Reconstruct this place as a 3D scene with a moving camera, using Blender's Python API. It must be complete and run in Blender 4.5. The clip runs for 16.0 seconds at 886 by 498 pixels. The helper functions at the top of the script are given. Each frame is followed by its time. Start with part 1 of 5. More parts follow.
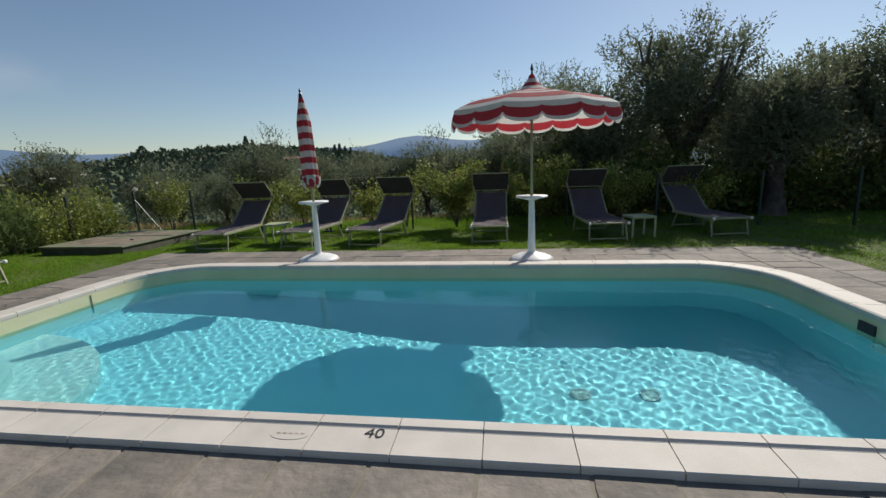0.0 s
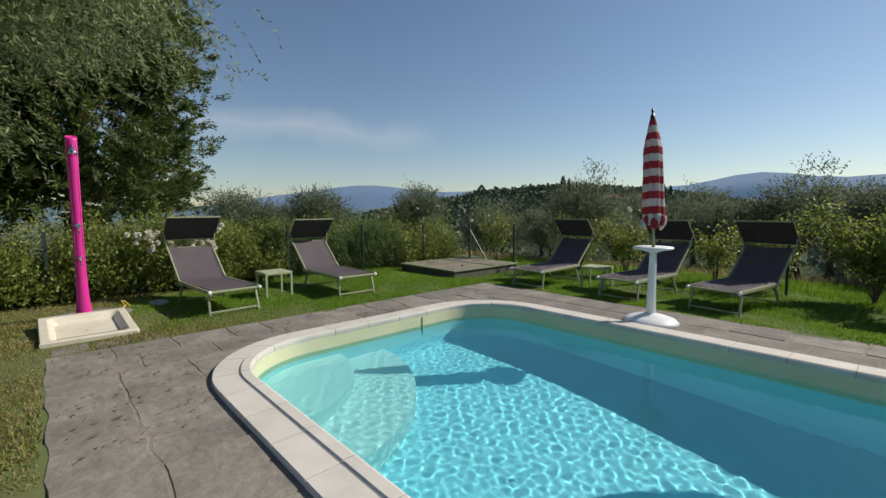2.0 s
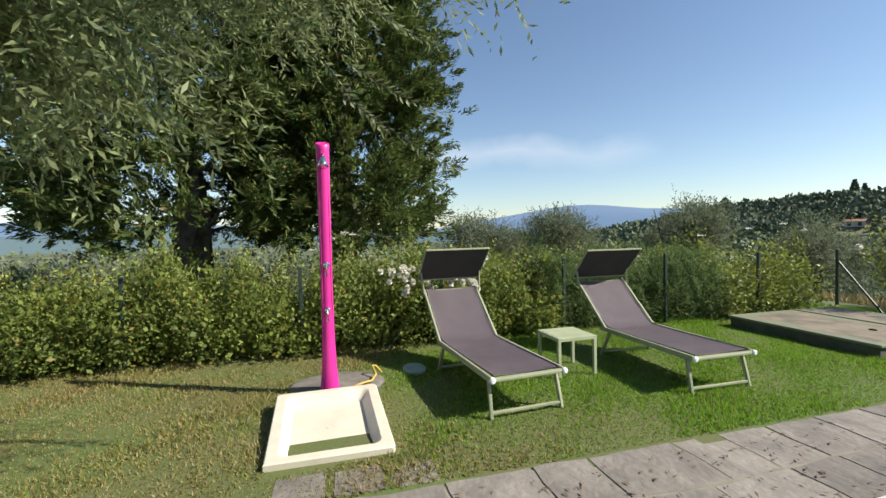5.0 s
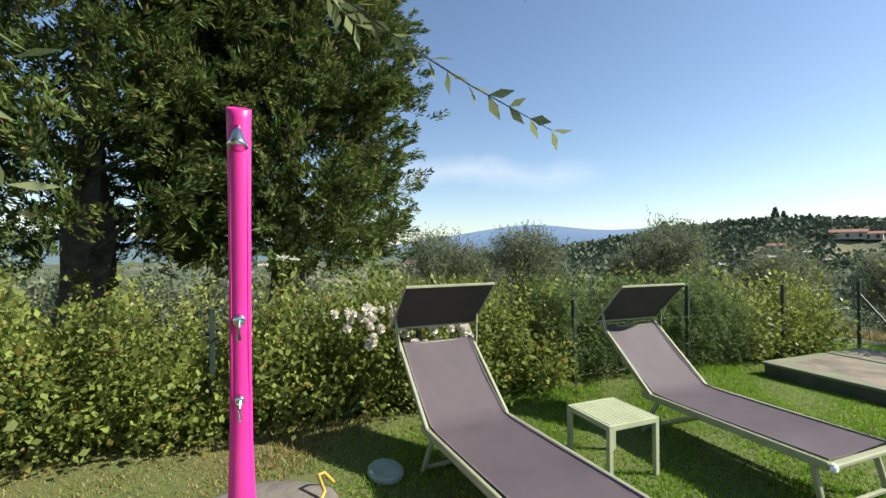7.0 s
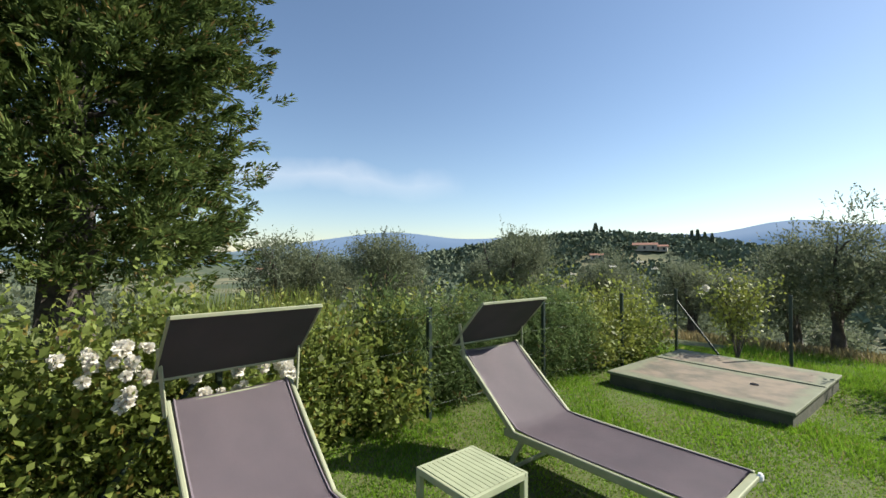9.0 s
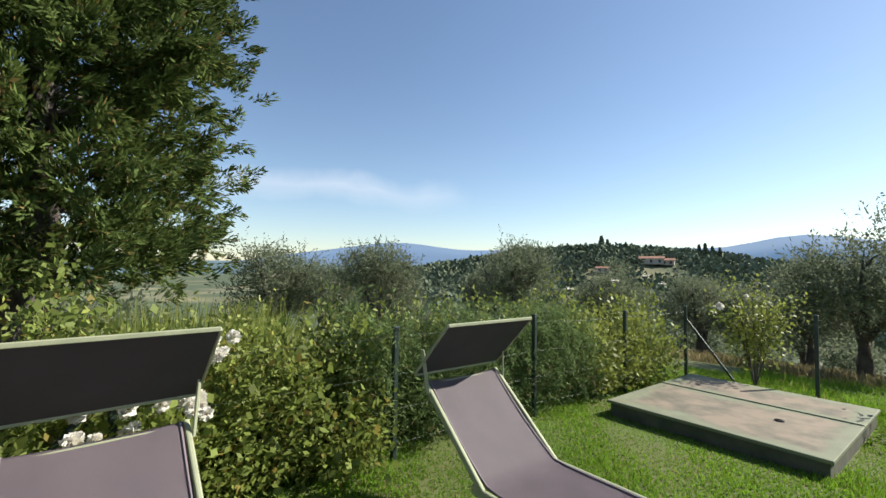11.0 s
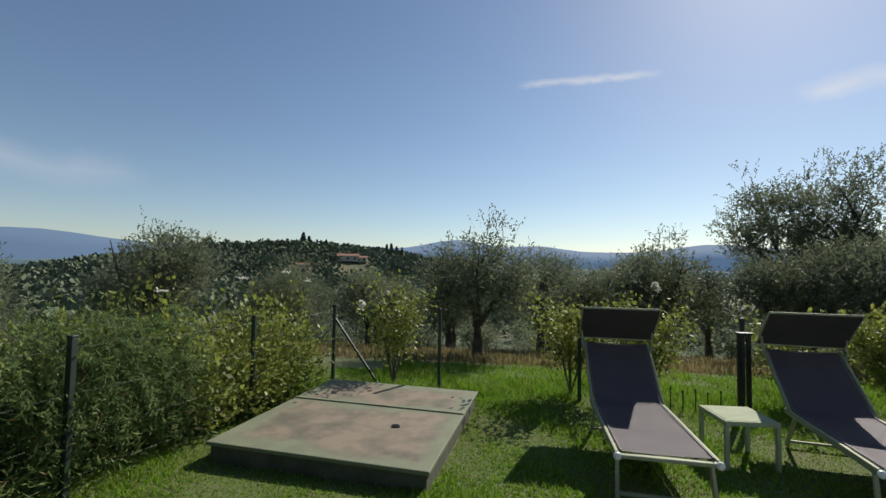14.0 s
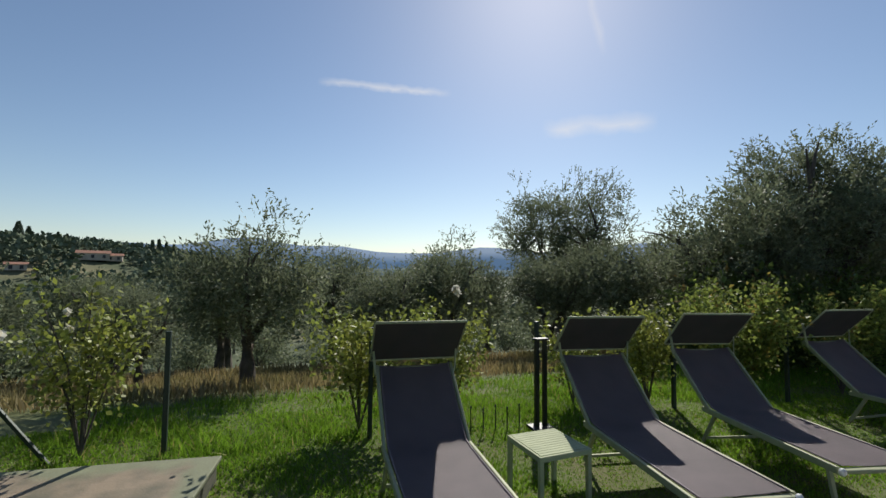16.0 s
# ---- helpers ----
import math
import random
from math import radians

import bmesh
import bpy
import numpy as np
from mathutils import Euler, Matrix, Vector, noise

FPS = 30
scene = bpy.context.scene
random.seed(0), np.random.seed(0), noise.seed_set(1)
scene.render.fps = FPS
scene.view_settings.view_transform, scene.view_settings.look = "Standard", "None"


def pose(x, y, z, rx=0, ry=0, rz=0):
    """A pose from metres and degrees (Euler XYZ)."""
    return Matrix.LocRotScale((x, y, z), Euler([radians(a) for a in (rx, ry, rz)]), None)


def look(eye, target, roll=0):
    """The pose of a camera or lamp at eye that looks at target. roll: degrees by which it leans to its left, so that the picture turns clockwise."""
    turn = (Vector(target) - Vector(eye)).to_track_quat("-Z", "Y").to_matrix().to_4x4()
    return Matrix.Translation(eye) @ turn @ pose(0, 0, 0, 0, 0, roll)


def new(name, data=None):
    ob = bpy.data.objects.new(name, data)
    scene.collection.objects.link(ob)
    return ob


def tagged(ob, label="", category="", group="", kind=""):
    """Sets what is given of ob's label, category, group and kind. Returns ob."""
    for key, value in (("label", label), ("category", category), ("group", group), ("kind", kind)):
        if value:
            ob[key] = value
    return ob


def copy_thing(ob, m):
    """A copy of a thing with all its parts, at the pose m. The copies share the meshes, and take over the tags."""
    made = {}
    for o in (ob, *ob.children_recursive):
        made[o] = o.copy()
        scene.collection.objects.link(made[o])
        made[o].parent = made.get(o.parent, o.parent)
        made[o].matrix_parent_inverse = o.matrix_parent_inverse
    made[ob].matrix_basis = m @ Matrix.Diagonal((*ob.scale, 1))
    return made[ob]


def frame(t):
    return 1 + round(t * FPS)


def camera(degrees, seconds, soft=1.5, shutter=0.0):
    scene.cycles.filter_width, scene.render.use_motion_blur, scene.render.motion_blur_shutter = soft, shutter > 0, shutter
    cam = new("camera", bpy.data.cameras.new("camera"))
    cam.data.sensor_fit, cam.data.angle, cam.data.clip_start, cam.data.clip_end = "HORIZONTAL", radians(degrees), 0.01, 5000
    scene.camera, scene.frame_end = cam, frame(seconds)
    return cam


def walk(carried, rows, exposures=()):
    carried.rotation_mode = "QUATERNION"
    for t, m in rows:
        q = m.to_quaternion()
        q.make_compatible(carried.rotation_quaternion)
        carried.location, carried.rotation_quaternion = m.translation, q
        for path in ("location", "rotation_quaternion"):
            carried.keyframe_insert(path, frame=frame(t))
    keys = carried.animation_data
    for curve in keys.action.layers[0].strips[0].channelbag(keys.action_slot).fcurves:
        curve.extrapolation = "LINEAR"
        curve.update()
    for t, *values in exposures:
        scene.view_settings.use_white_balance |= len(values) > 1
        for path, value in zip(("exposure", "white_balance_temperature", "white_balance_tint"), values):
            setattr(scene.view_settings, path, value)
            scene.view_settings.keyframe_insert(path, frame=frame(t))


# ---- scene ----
cam = camera(92.0, 16.0)
EXPOSURES = [(0.0, 0.02), (1.0, 0.05), (2.0, 0.12), (2.5, 0.35), (3.0, 0.45), (4.0, 0.6), (6.5, 1.0), (8.5, 0.95), (9.0, 0.85), (11.5, 0.9), (12.5, 0.4), (13.5, 0.25), (14.5, 0.0), (15.0, -0.1), (15.5, 0.0), (16.0, 0.2)]
PATH = [
    (0, (1.875, -0.522, 1.498), (1.774, 1.439, 1.117), -2.2),
    (0.5, (1.855, -0.247, 1.515), (1.593, 1.711, 1.201), -1.4),
    (1, (1.742, -0.016, 1.518), (1.21, 1.896, 1.27), -1.1),
    (1.5, (1.487, 0.208, 1.518), (0.568, 1.972, 1.315), -0.8),
    (1.6, (1.405, 0.279, 1.516), (0.406, 2.0, 1.314), -0.7),
    (1.9, (1.167, 0.461, 1.487), (-0.088, 2.008, 1.303), -0.5),
    (2, (1.082, 0.528, 1.48), (-0.252, 2.007, 1.302), -0.2),
    (2.5, (0.599, 0.744, 1.453), (-1.019, 1.911, 1.302), -0.1),
    (3, (0.131, 0.83, 1.489), (-1.64, 1.752, 1.364), -0.6),
    (3.5, (-0.402, 0.945, 1.543), (-2.265, 1.664, 1.43), -0.6),
    (4, (-0.946, 1.037, 1.549), (-2.829, 1.707, 1.464), -1.4),
    (4.2, (-1.178, 1.065, 1.542), (-3.065, 1.721, 1.452), -1.6),
    (6.3, (-3.335, 1.268, 1.642), (-5.155, 2.096, 1.642), -0.9),
    (6.5, (-3.449, 1.299, 1.647), (-5.259, 2.151, 1.649), -1.0),
    (7, (-3.779, 1.46, 1.671), (-5.568, 2.354, 1.68), -0.4),
    (7.5, (-4.019, 1.579, 1.693), (-5.74, 2.597, 1.734), -0.4),
    (8, (-4.22, 1.669, 1.689), (-5.826, 2.859, 1.734), -1.0),
    (8.5, (-4.371, 1.871, 1.655), (-5.862, 3.202, 1.694), -0.4),
    (9, (-4.462, 2.161, 1.687), (-5.88, 3.571, 1.727), 0.1),
    (9.2, (-4.472, 2.268, 1.698), (-5.884, 3.683, 1.744), 0.3),
    (11.3, (-4.714, 2.933, 1.685), (-6.148, 4.324, 1.784), 0.9),
    (11.5, (-4.701, 3.005, 1.684), (-6.071, 4.459, 1.782), 0.8),
    (12, (-4.703, 3.252, 1.671), (-5.864, 4.879, 1.754), 0.3),
    (12.5, (-4.697, 3.472, 1.669), (-5.648, 5.229, 1.759), 0.2),
    (13, (-4.619, 3.755, 1.68), (-5.401, 5.594, 1.772), 0.5),
    (13.5, (-4.521, 4.04, 1.688), (-5.06, 5.963, 1.786), 0.8),
    (14, (-4.511, 4.372, 1.687), (-4.775, 6.352, 1.783), 1.0),
    (14.5, (-4.48, 4.696, 1.693), (-4.488, 6.693, 1.81), 1.0),
    (15, (-4.378, 5.068, 1.684), (-4.166, 7.053, 1.813), 0.9),
    (15.5, (-4.32, 5.417, 1.673), (-3.871, 7.361, 1.797), 0.8),
    (16, (-4.221, 5.775, 1.723), (-3.572, 7.664, 1.831), 0.6),
]
walk(cam, [(t, look(eye, target, roll)) for t, eye, target, roll in PATH], EXPOSURES)

# ---- world, sun ----
SUN_AZ, SUN_EL = radians(32), radians(38)      # clockwise from +y, above the horizon
STREAKS = [(-20.0, 23.0, -2.0, 23.5, 0.55, 0.65, 30.0), (-46.0, 18.0, -32.0, 18.5, 1.3, 0.6, 18.0), (78.0, 10.0, 42.0, 9.5, 2.2, 0.30, 9.0), (-36.0, 40.0, -40.0, 26.0, 0.6, 0.4, 20.0)]
world = bpy.data.worlds.new("sky")
scene.world = world
world.use_nodes = True
wn, wl = world.node_tree.nodes, world.node_tree.links
sky = wn.new("ShaderNodeTexSky")
sky.sky_type, sky.sun_disc = "NISHITA", False
sky.sun_elevation, sky.sun_rotation = SUN_EL, SUN_AZ
sky.air_density, sky.dust_density, sky.ozone_density = 1.0, 0.28, 1.8
w_dir = wn.new("ShaderNodeTexCoord").outputs["Generated"]


def w_math(op, x, y=None):
    m = wn.new("ShaderNodeMath")
    m.operation = op
    for sock, v in zip(m.inputs, (x, y)):
        if isinstance(v, (int, float)):
            sock.default_value = v
        elif v is not None:
            wl.new(v, sock)
    return m.outputs[0]


def w_dot(vec):
    m = wn.new("ShaderNodeVectorMath")
    m.operation = "DOT_PRODUCT"
    wl.new(w_dir, m.inputs[0])
    m.inputs[1].default_value = vec
    return m.outputs["Value"]


def heading(az, el):
    return Vector((-math.sin(radians(az)) * math.cos(radians(el)), math.cos(radians(az)) * math.cos(radians(el)), math.sin(radians(el))))


def w_streak(az0, el0, az1, el1, width, strength, rough):
    """A wisp of cloud between two headings."""
    d0, d1 = heading(az0, el0), heading(az1, el1)
    n, mid = d0.cross(d1).normalized(), (d0 + d1).normalized()
    tx = wn.new("ShaderNodeTexNoise")
    tx.inputs["Scale"].default_value, tx.inputs["Detail"].default_value = rough, 5
    wl.new(w_dir, tx.inputs["Vector"])
    wob = w_math("MULTIPLY", w_math("SUBTRACT", tx.outputs["Fac"], 0.5), radians(width) * 1.6)
    across = w_math("DIVIDE", w_math("ABSOLUTE", w_math("ADD", w_dot(n), wob)), radians(width) * 1.0)
    m1 = w_math("MAXIMUM", w_math("SUBTRACT", 1.0, across), 0.0)
    half = math.cos(d0.angle(d1) / 2)
    m2 = w_math("MAXIMUM", w_math("MINIMUM", w_math("DIVIDE", w_math("SUBTRACT", w_dot(mid), half), (1 - half) * 0.6), 1.0), 0.0)
    return w_math("MULTIPLY", w_math("MULTIPLY", w_math("MULTIPLY", m1, m2), w_math("ADD", tx.outputs["Fac"], 0.2)), strength)


wisps = None
for args in STREAKS:
    s_ = w_streak(*args)
    wisps = s_ if wisps is None else w_math("ADD", wisps, s_)
w_mix = wn.new("ShaderNodeMix")
w_mix.data_type = "RGBA"
w_mix.inputs["B"].default_value = (8.5, 8.3, 8.2, 1)
wl.new(w_math("MINIMUM", wisps, 0.75), w_mix.inputs["Factor"])
wl.new(sky.outputs[0], w_mix.inputs["A"])
wl.new(w_mix.outputs["Result"], wn["Background"].inputs[0])
wn["Background"].inputs[1].default_value = 0.085
sun_lamp = bpy.data.lights.new("sun", "SUN")
sun_lamp.energy, sun_lamp.angle, sun_lamp.color = 4.8, radians(0.5), (1.0, 0.95, 0.86)
sun_dir = Vector((math.sin(SUN_AZ) * math.cos(SUN_EL), math.cos(SUN_AZ) * math.cos(SUN_EL), math.sin(SUN_EL)))
sun = new("sun", sun_lamp)
sun.matrix_world = look(sun_dir * 60, (0, 0, 0))
rng = np.random.default_rng(7)


# ---- materials ----
def mat(name, base, rough=0.7, metal=0.0, var=None, scale=6.0, fine=60.0, bump=0.0, amount=0.5, detail=3, island=0.0, obrand=0.0, spec=0.5, trans=0.0, extra=None):
    """Two-scale noise between base and var, fine grain, bump; island or object random shifts the value."""
    m = bpy.data.materials.new(name)
    m.use_nodes = True
    n, l = m.node_tree.nodes, m.node_tree.links
    b = n["Principled BSDF"]
    b.inputs["Roughness"].default_value, b.inputs["Metallic"].default_value = rough, metal
    b.inputs["Specular IOR Level"].default_value = spec
    tc = n.new("ShaderNodeTexCoord")

    def mix(fac, a, c):
        x = n.new("ShaderNodeMix")
        x.data_type = "RGBA"
        for sock, v in ((x.inputs["Factor"], fac), (x.inputs["A"], a), (x.inputs["B"], c)):
            if isinstance(v, (int, float)):
                sock.default_value = v
            elif isinstance(v, tuple):
                sock.default_value = (*v, 1)
            else:
                l.new(v, sock)
        return x.outputs["Result"]

    def noise_tex(s, detail, lo, hi):
        t = n.new("ShaderNodeTexNoise")
        t.inputs["Scale"].default_value, t.inputs["Detail"].default_value = s, detail
        l.new(tc.outputs["Object"], t.inputs["Vector"])
        r = n.new("ShaderNodeMapRange")
        r.inputs["From Min"].default_value, r.inputs["From Max"].default_value = lo, hi
        l.new(t.outputs["Fac"], r.inputs["Value"])
        return t.outputs["Fac"], r.outputs["Result"]

    var = var or tuple(c * 0.7 for c in base)
    _, big = noise_tex(scale, 4, 0.35, 0.68)
    raw, small = noise_tex(fine, detail, 0.3, 0.7)
    col = mix(big, base, var)
    dark = mix(0.5, col, tuple(c * 0.45 for c in var))
    f = n.new("ShaderNodeMath")
    f.operation = "MULTIPLY"
    f.inputs[1].default_value = amount
    l.new(small, f.inputs[0])
    col = mix(f.outputs[0], col, dark)
    for kind, k in (("island", island), ("object", obrand)):
        if k:
            g = n.new("ShaderNodeNewGeometry" if kind == "island" else "ShaderNodeObjectInfo")
            h = n.new("ShaderNodeHueSaturation")
            r = n.new("ShaderNodeMapRange")
            r.inputs["To Min"].default_value, r.inputs["To Max"].default_value = 1 - k, 1 + k
            l.new(g.outputs["Random Per Island" if kind == "island" else "Random"], r.inputs["Value"])
            l.new(r.outputs["Result"], h.inputs["Value"])
            l.new(col, h.inputs["Color"])
            if extra and kind == "island":
                gt = n.new("ShaderNodeMath")
                gt.operation = "GREATER_THAN"
                gt.inputs[1].default_value = extra[1]
                l.new(g.outputs["Random Per Island"], gt.inputs[0])
                col = mix(gt.outputs[0], h.outputs["Color"], extra[0])
            else:
                col = h.outputs["Color"]
    l.new(col, b.inputs["Base Color"])
    if bump:
        bp = n.new("ShaderNodeBump")
        bp.inputs["Strength"].default_value, bp.inputs["Distance"].default_value = bump, 0.01 if fine > 15 else 0.016
        l.new(raw, bp.inputs["Height"])
        l.new(bp.outputs[0], b.inputs["Normal"])
    if trans:
        tr = n.new("ShaderNodeBsdfTranslucent")
        l.new(col, tr.inputs["Color"])
        ms = n.new("ShaderNodeMixShader")
        ms.inputs[0].default_value = trans
        l.new(b.outputs[0], ms.inputs[1])
        l.new(tr.outputs[0], ms.inputs[2])
        l.new(ms.outputs[0], n["Material Output"].inputs["Surface"])
    return m


M_stone = mat("grey_sandstone", (0.255, 0.222, 0.184), 0.85, var=(0.155, 0.138, 0.117), scale=3.0, fine=14, detail=8, bump=0.8, amount=0.6, obrand=0.18)
M_coping = mat("cast_coping", (0.60, 0.55, 0.49), 0.7, var=(0.52, 0.48, 0.42), scale=4, fine=120, bump=0.15, amount=0.2, obrand=0.04)
M_joint = mat("sandy_joint", (0.27, 0.235, 0.185), 0.95, var=(0.17, 0.155, 0.11), scale=5, fine=80)
M_mortar = mat("pinkish_mortar", (0.42, 0.35, 0.29), 0.9, fine=90)
M_olive_near = mat("fresh_olive_leaf", (0.275, 0.31, 0.145), 0.5, var=(0.21, 0.25, 0.11), scale=0.8, island=0.4, trans=0.5, spec=0.25, amount=0.15)
M_liner = mat("cream_liner", (0.64, 0.60, 0.39), 0.45, var=(0.57, 0.55, 0.34), scale=2, amount=0.12)
# liner under water: part of the water's blue tint is put into its colour
M_basin = mat("water_tinted_liner", (0.42, 0.785, 0.84), 0.5, var=(0.38, 0.745, 0.81), scale=1.5, amount=0.08)
M_white = mat("white_plastic", (0.78, 0.78, 0.76), 0.4, var=(0.7, 0.7, 0.68), scale=5, amount=0.15)
M_red = mat("red_canvas", (0.46, 0.045, 0.06), 0.85, var=(0.40, 0.04, 0.05), fine=300, amount=0.25, bump=0.1, trans=0.42)
M_wcan = mat("white_canvas", (0.72, 0.70, 0.66), 0.85, var=(0.62, 0.60, 0.57), fine=300, amount=0.2, bump=0.1, trans=0.42)
M_alu = mat("champagne_aluminium", (0.34, 0.35, 0.225), 0.6, 0.1, var=(0.28, 0.30, 0.19), scale=8, amount=0.2, spec=0.25)
M_sling = mat("plum_grey_mesh_fabric", (0.22, 0.175, 0.19), 0.65, var=(0.18, 0.145, 0.16), scale=3, fine=420, amount=0.4, bump=0.15)
M_canopy = mat("dark_shade_fabric", (0.06, 0.05, 0.055), 0.8, var=(0.045, 0.04, 0.044), scale=3, fine=420, amount=0.4)
M_tablemat = mat("sage_green_metal", (0.40, 0.43, 0.27), 0.7, 0.0, var=(0.34, 0.37, 0.23), scale=6, amount=0.2, spec=0.15)
M_pink = mat("pink_plastic", (0.66, 0.03, 0.28), 0.4, var=(0.58, 0.025, 0.24), scale=3, amount=0.12)
M_chrome = mat("chrome", (0.75, 0.75, 0.75), 0.15, 1.0, amount=0.05)
M_tray = mat("ivory_ceramic", (0.66, 0.60, 0.48), 0.45, var=(0.58, 0.52, 0.40), scale=5, amount=0.25)
M_slabrim = mat("pale_green_rim", (0.25, 0.27, 0.165), 0.7, var=(0.20, 0.21, 0.13), scale=4)
M_slabside = mat("dark_concrete", (0.12, 0.115, 0.08), 0.9, var=(0.07, 0.075, 0.05), scale=6, bump=0.4)
M_post = mat("dark_green_metal", (0.03, 0.05, 0.04), 0.5, 0.2, fine=90)
M_lamp = mat("black_lamp_metal", (0.03, 0.035, 0.035), 0.45, 0.4)
M_bark = mat("olive_bark", (0.13, 0.11, 0.09), 0.95, var=(0.06, 0.05, 0.042), scale=5, fine=30, bump=0.9)
M_olive = mat("olive_leaf", (0.19, 0.215, 0.13), 0.55, var=(0.14, 0.165, 0.095), scale=0.8, island=0.32, trans=0.42, spec=0.12, amount=0.2)
M_cyp = mat("cypress_foliage", (0.125, 0.168, 0.045), 0.85, var=(0.08, 0.118, 0.035), scale=0.9, island=0.4, trans=0.28, spec=0.1, extra=((0.21, 0.15, 0.055), 0.95), amount=0.2)
M_plume = mat("feathery_needle", (0.19, 0.26, 0.095), 0.65, var=(0.15, 0.215, 0.075), scale=1.5, island=0.35, trans=0.35, spec=0.15, amount=0.1)
M_hedge = mat("rose_leaf", (0.235, 0.285, 0.062), 0.55, var=(0.165, 0.21, 0.05), scale=1.2, island=0.45, trans=0.48, spec=0.3, extra=((0.26, 0.21, 0.05), 0.92), amount=0.15)
M_yellow = mat("yellow_green_leaf", (0.28, 0.30, 0.06), 0.55, var=(0.20, 0.25, 0.055), scale=1.5, island=0.4, trans=0.38, amount=0.15)
M_rosemary = mat("rosemary_leaf", (0.13, 0.185, 0.06), 0.75, var=(0.09, 0.135, 0.045), scale=1.5, island=0.5, trans=0.25, spec=0.1, extra=((0.20, 0.15, 0.07), 0.95), amount=0.15)
M_grass = mat("grass_blade", (0.19, 0.33, 0.028), 0.55, var=(0.15, 0.27, 0.025), scale=0.6, island=0.4, trans=0.45, spec=0.2, extra=((0.32, 0.28, 0.10), 0.95), amount=0.1)
M_grass_dry = mat("patchy_grass_blade", (0.23, 0.265, 0.04), 0.6, var=(0.27, 0.21, 0.06), scale=1.1, island=0.4, trans=0.4, extra=((0.38, 0.26, 0.11), 0.80), amount=0.1)
M_dry = mat("dry_grass_blade", (0.34, 0.26, 0.13), 0.8, var=(0.24, 0.22, 0.09), scale=0.8, island=0.4, trans=0.3)
M_flower = mat("white_petal", (0.80, 0.77, 0.68), 0.6, island=0.12, trans=0.3, var=(0.76, 0.72, 0.62), amount=0.05)
# paler, bluer leaf colour carries the haze over the far hillside
M_wood = mat("hazed_far_foliage", (0.165, 0.195, 0.13), 0.95, var=(0.12, 0.15, 0.095), scale=0.02, fine=0.3, island=0.25, spec=0.05)
M_weed = mat("weed_blade", (0.13, 0.155, 0.06), 0.7, var=(0.17, 0.15, 0.07), scale=0.5, island=0.5, trans=0.25, amount=0.15, spec=0.1)
# paler than the basin, the weaker tint of shallow water set in the colour
M_step = mat("shallow_tinted_liner", (0.72, 0.83, 0.78), 0.5, var=(0.68, 0.80, 0.74), scale=2, amount=0.1)
M_wall = mat("far_plaster", (0.62, 0.54, 0.44), 0.9, scale=0.3, obrand=0.1)
M_roof = mat("terracotta_roof", (0.34, 0.17, 0.11), 0.9, scale=0.5)
# near-black fill: the shade inside openings is put into this colour
M_dark = mat("dark_opening", (0.04, 0.04, 0.045), 0.6)
M_hose = mat("yellow_hose", (0.60, 0.42, 0.08), 0.5)
M_dead = mat("brown_dead_leaf", (0.17, 0.10, 0.055), 0.8, island=0.5)
M_black = mat("black_paint", (0.02, 0.02, 0.02), 0.6)
M_drain = mat("grey_drain_cover", (0.42, 0.55, 0.55), 0.5)
M_greenbox = mat("pale_green_cover", (0.30, 0.42, 0.34), 0.6)


# the distance haze is put into the ridge colour and an even glow
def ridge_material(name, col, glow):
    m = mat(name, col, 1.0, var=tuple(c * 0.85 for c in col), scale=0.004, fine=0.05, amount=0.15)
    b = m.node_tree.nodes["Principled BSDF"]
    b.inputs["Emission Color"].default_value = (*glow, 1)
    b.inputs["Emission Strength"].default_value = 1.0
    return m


M_ridge_far = ridge_material("haze_blue_hills", (0.05, 0.07, 0.10), (0.072, 0.125, 0.205))
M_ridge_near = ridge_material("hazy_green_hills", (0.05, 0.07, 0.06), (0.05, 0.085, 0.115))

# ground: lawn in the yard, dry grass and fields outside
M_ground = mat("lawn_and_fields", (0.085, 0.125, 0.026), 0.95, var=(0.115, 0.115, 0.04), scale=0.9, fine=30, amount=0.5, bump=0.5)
gn, gl = M_ground.node_tree.nodes, M_ground.node_tree.links
g_old = gn["Principled BSDF"].inputs["Base Color"].links[0].from_socket
g_tc = gn.new("ShaderNodeTexCoord")
g_len = gn.new("ShaderNodeVectorMath")
g_len.operation = "DISTANCE"
g_len.inputs[1].default_value = (0.5, 3.0, 0)
gl.new(g_tc.outputs["Object"], g_len.inputs[0])
g_noise = gn.new("ShaderNodeTexNoise")
g_noise.inputs["Scale"].default_value, g_noise.inputs["Detail"].default_value = 0.02, 6
gl.new(g_tc.outputs["Object"], g_noise.inputs["Vector"])
g_ramp = gn.new("ShaderNodeValToRGB")
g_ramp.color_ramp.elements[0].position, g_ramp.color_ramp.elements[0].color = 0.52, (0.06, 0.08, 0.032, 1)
g_ramp.color_ramp.elements[1].position, g_ramp.color_ramp.elements[1].color = 0.66, (0.20, 0.18, 0.09, 1)
gl.new(g_noise.outputs["Fac"], g_ramp.inputs[0])
g_fac = gn.new("ShaderNodeMapRange")
g_fac.inputs["From Min"].default_value, g_fac.inputs["From Max"].default_value = 11.0, 17.0
gl.new(g_len.outputs["Value"], g_fac.inputs["Value"])
g_mix = gn.new("ShaderNodeMix")
g_mix.data_type = "RGBA"
gl.new(g_fac.outputs[0], g_mix.inputs["Factor"])
gl.new(g_old, g_mix.inputs["A"])
gl.new(g_ramp.outputs[0], g_mix.inputs["B"])
gl.new(g_mix.outputs["Result"], gn["Principled BSDF"].inputs["Base Color"])

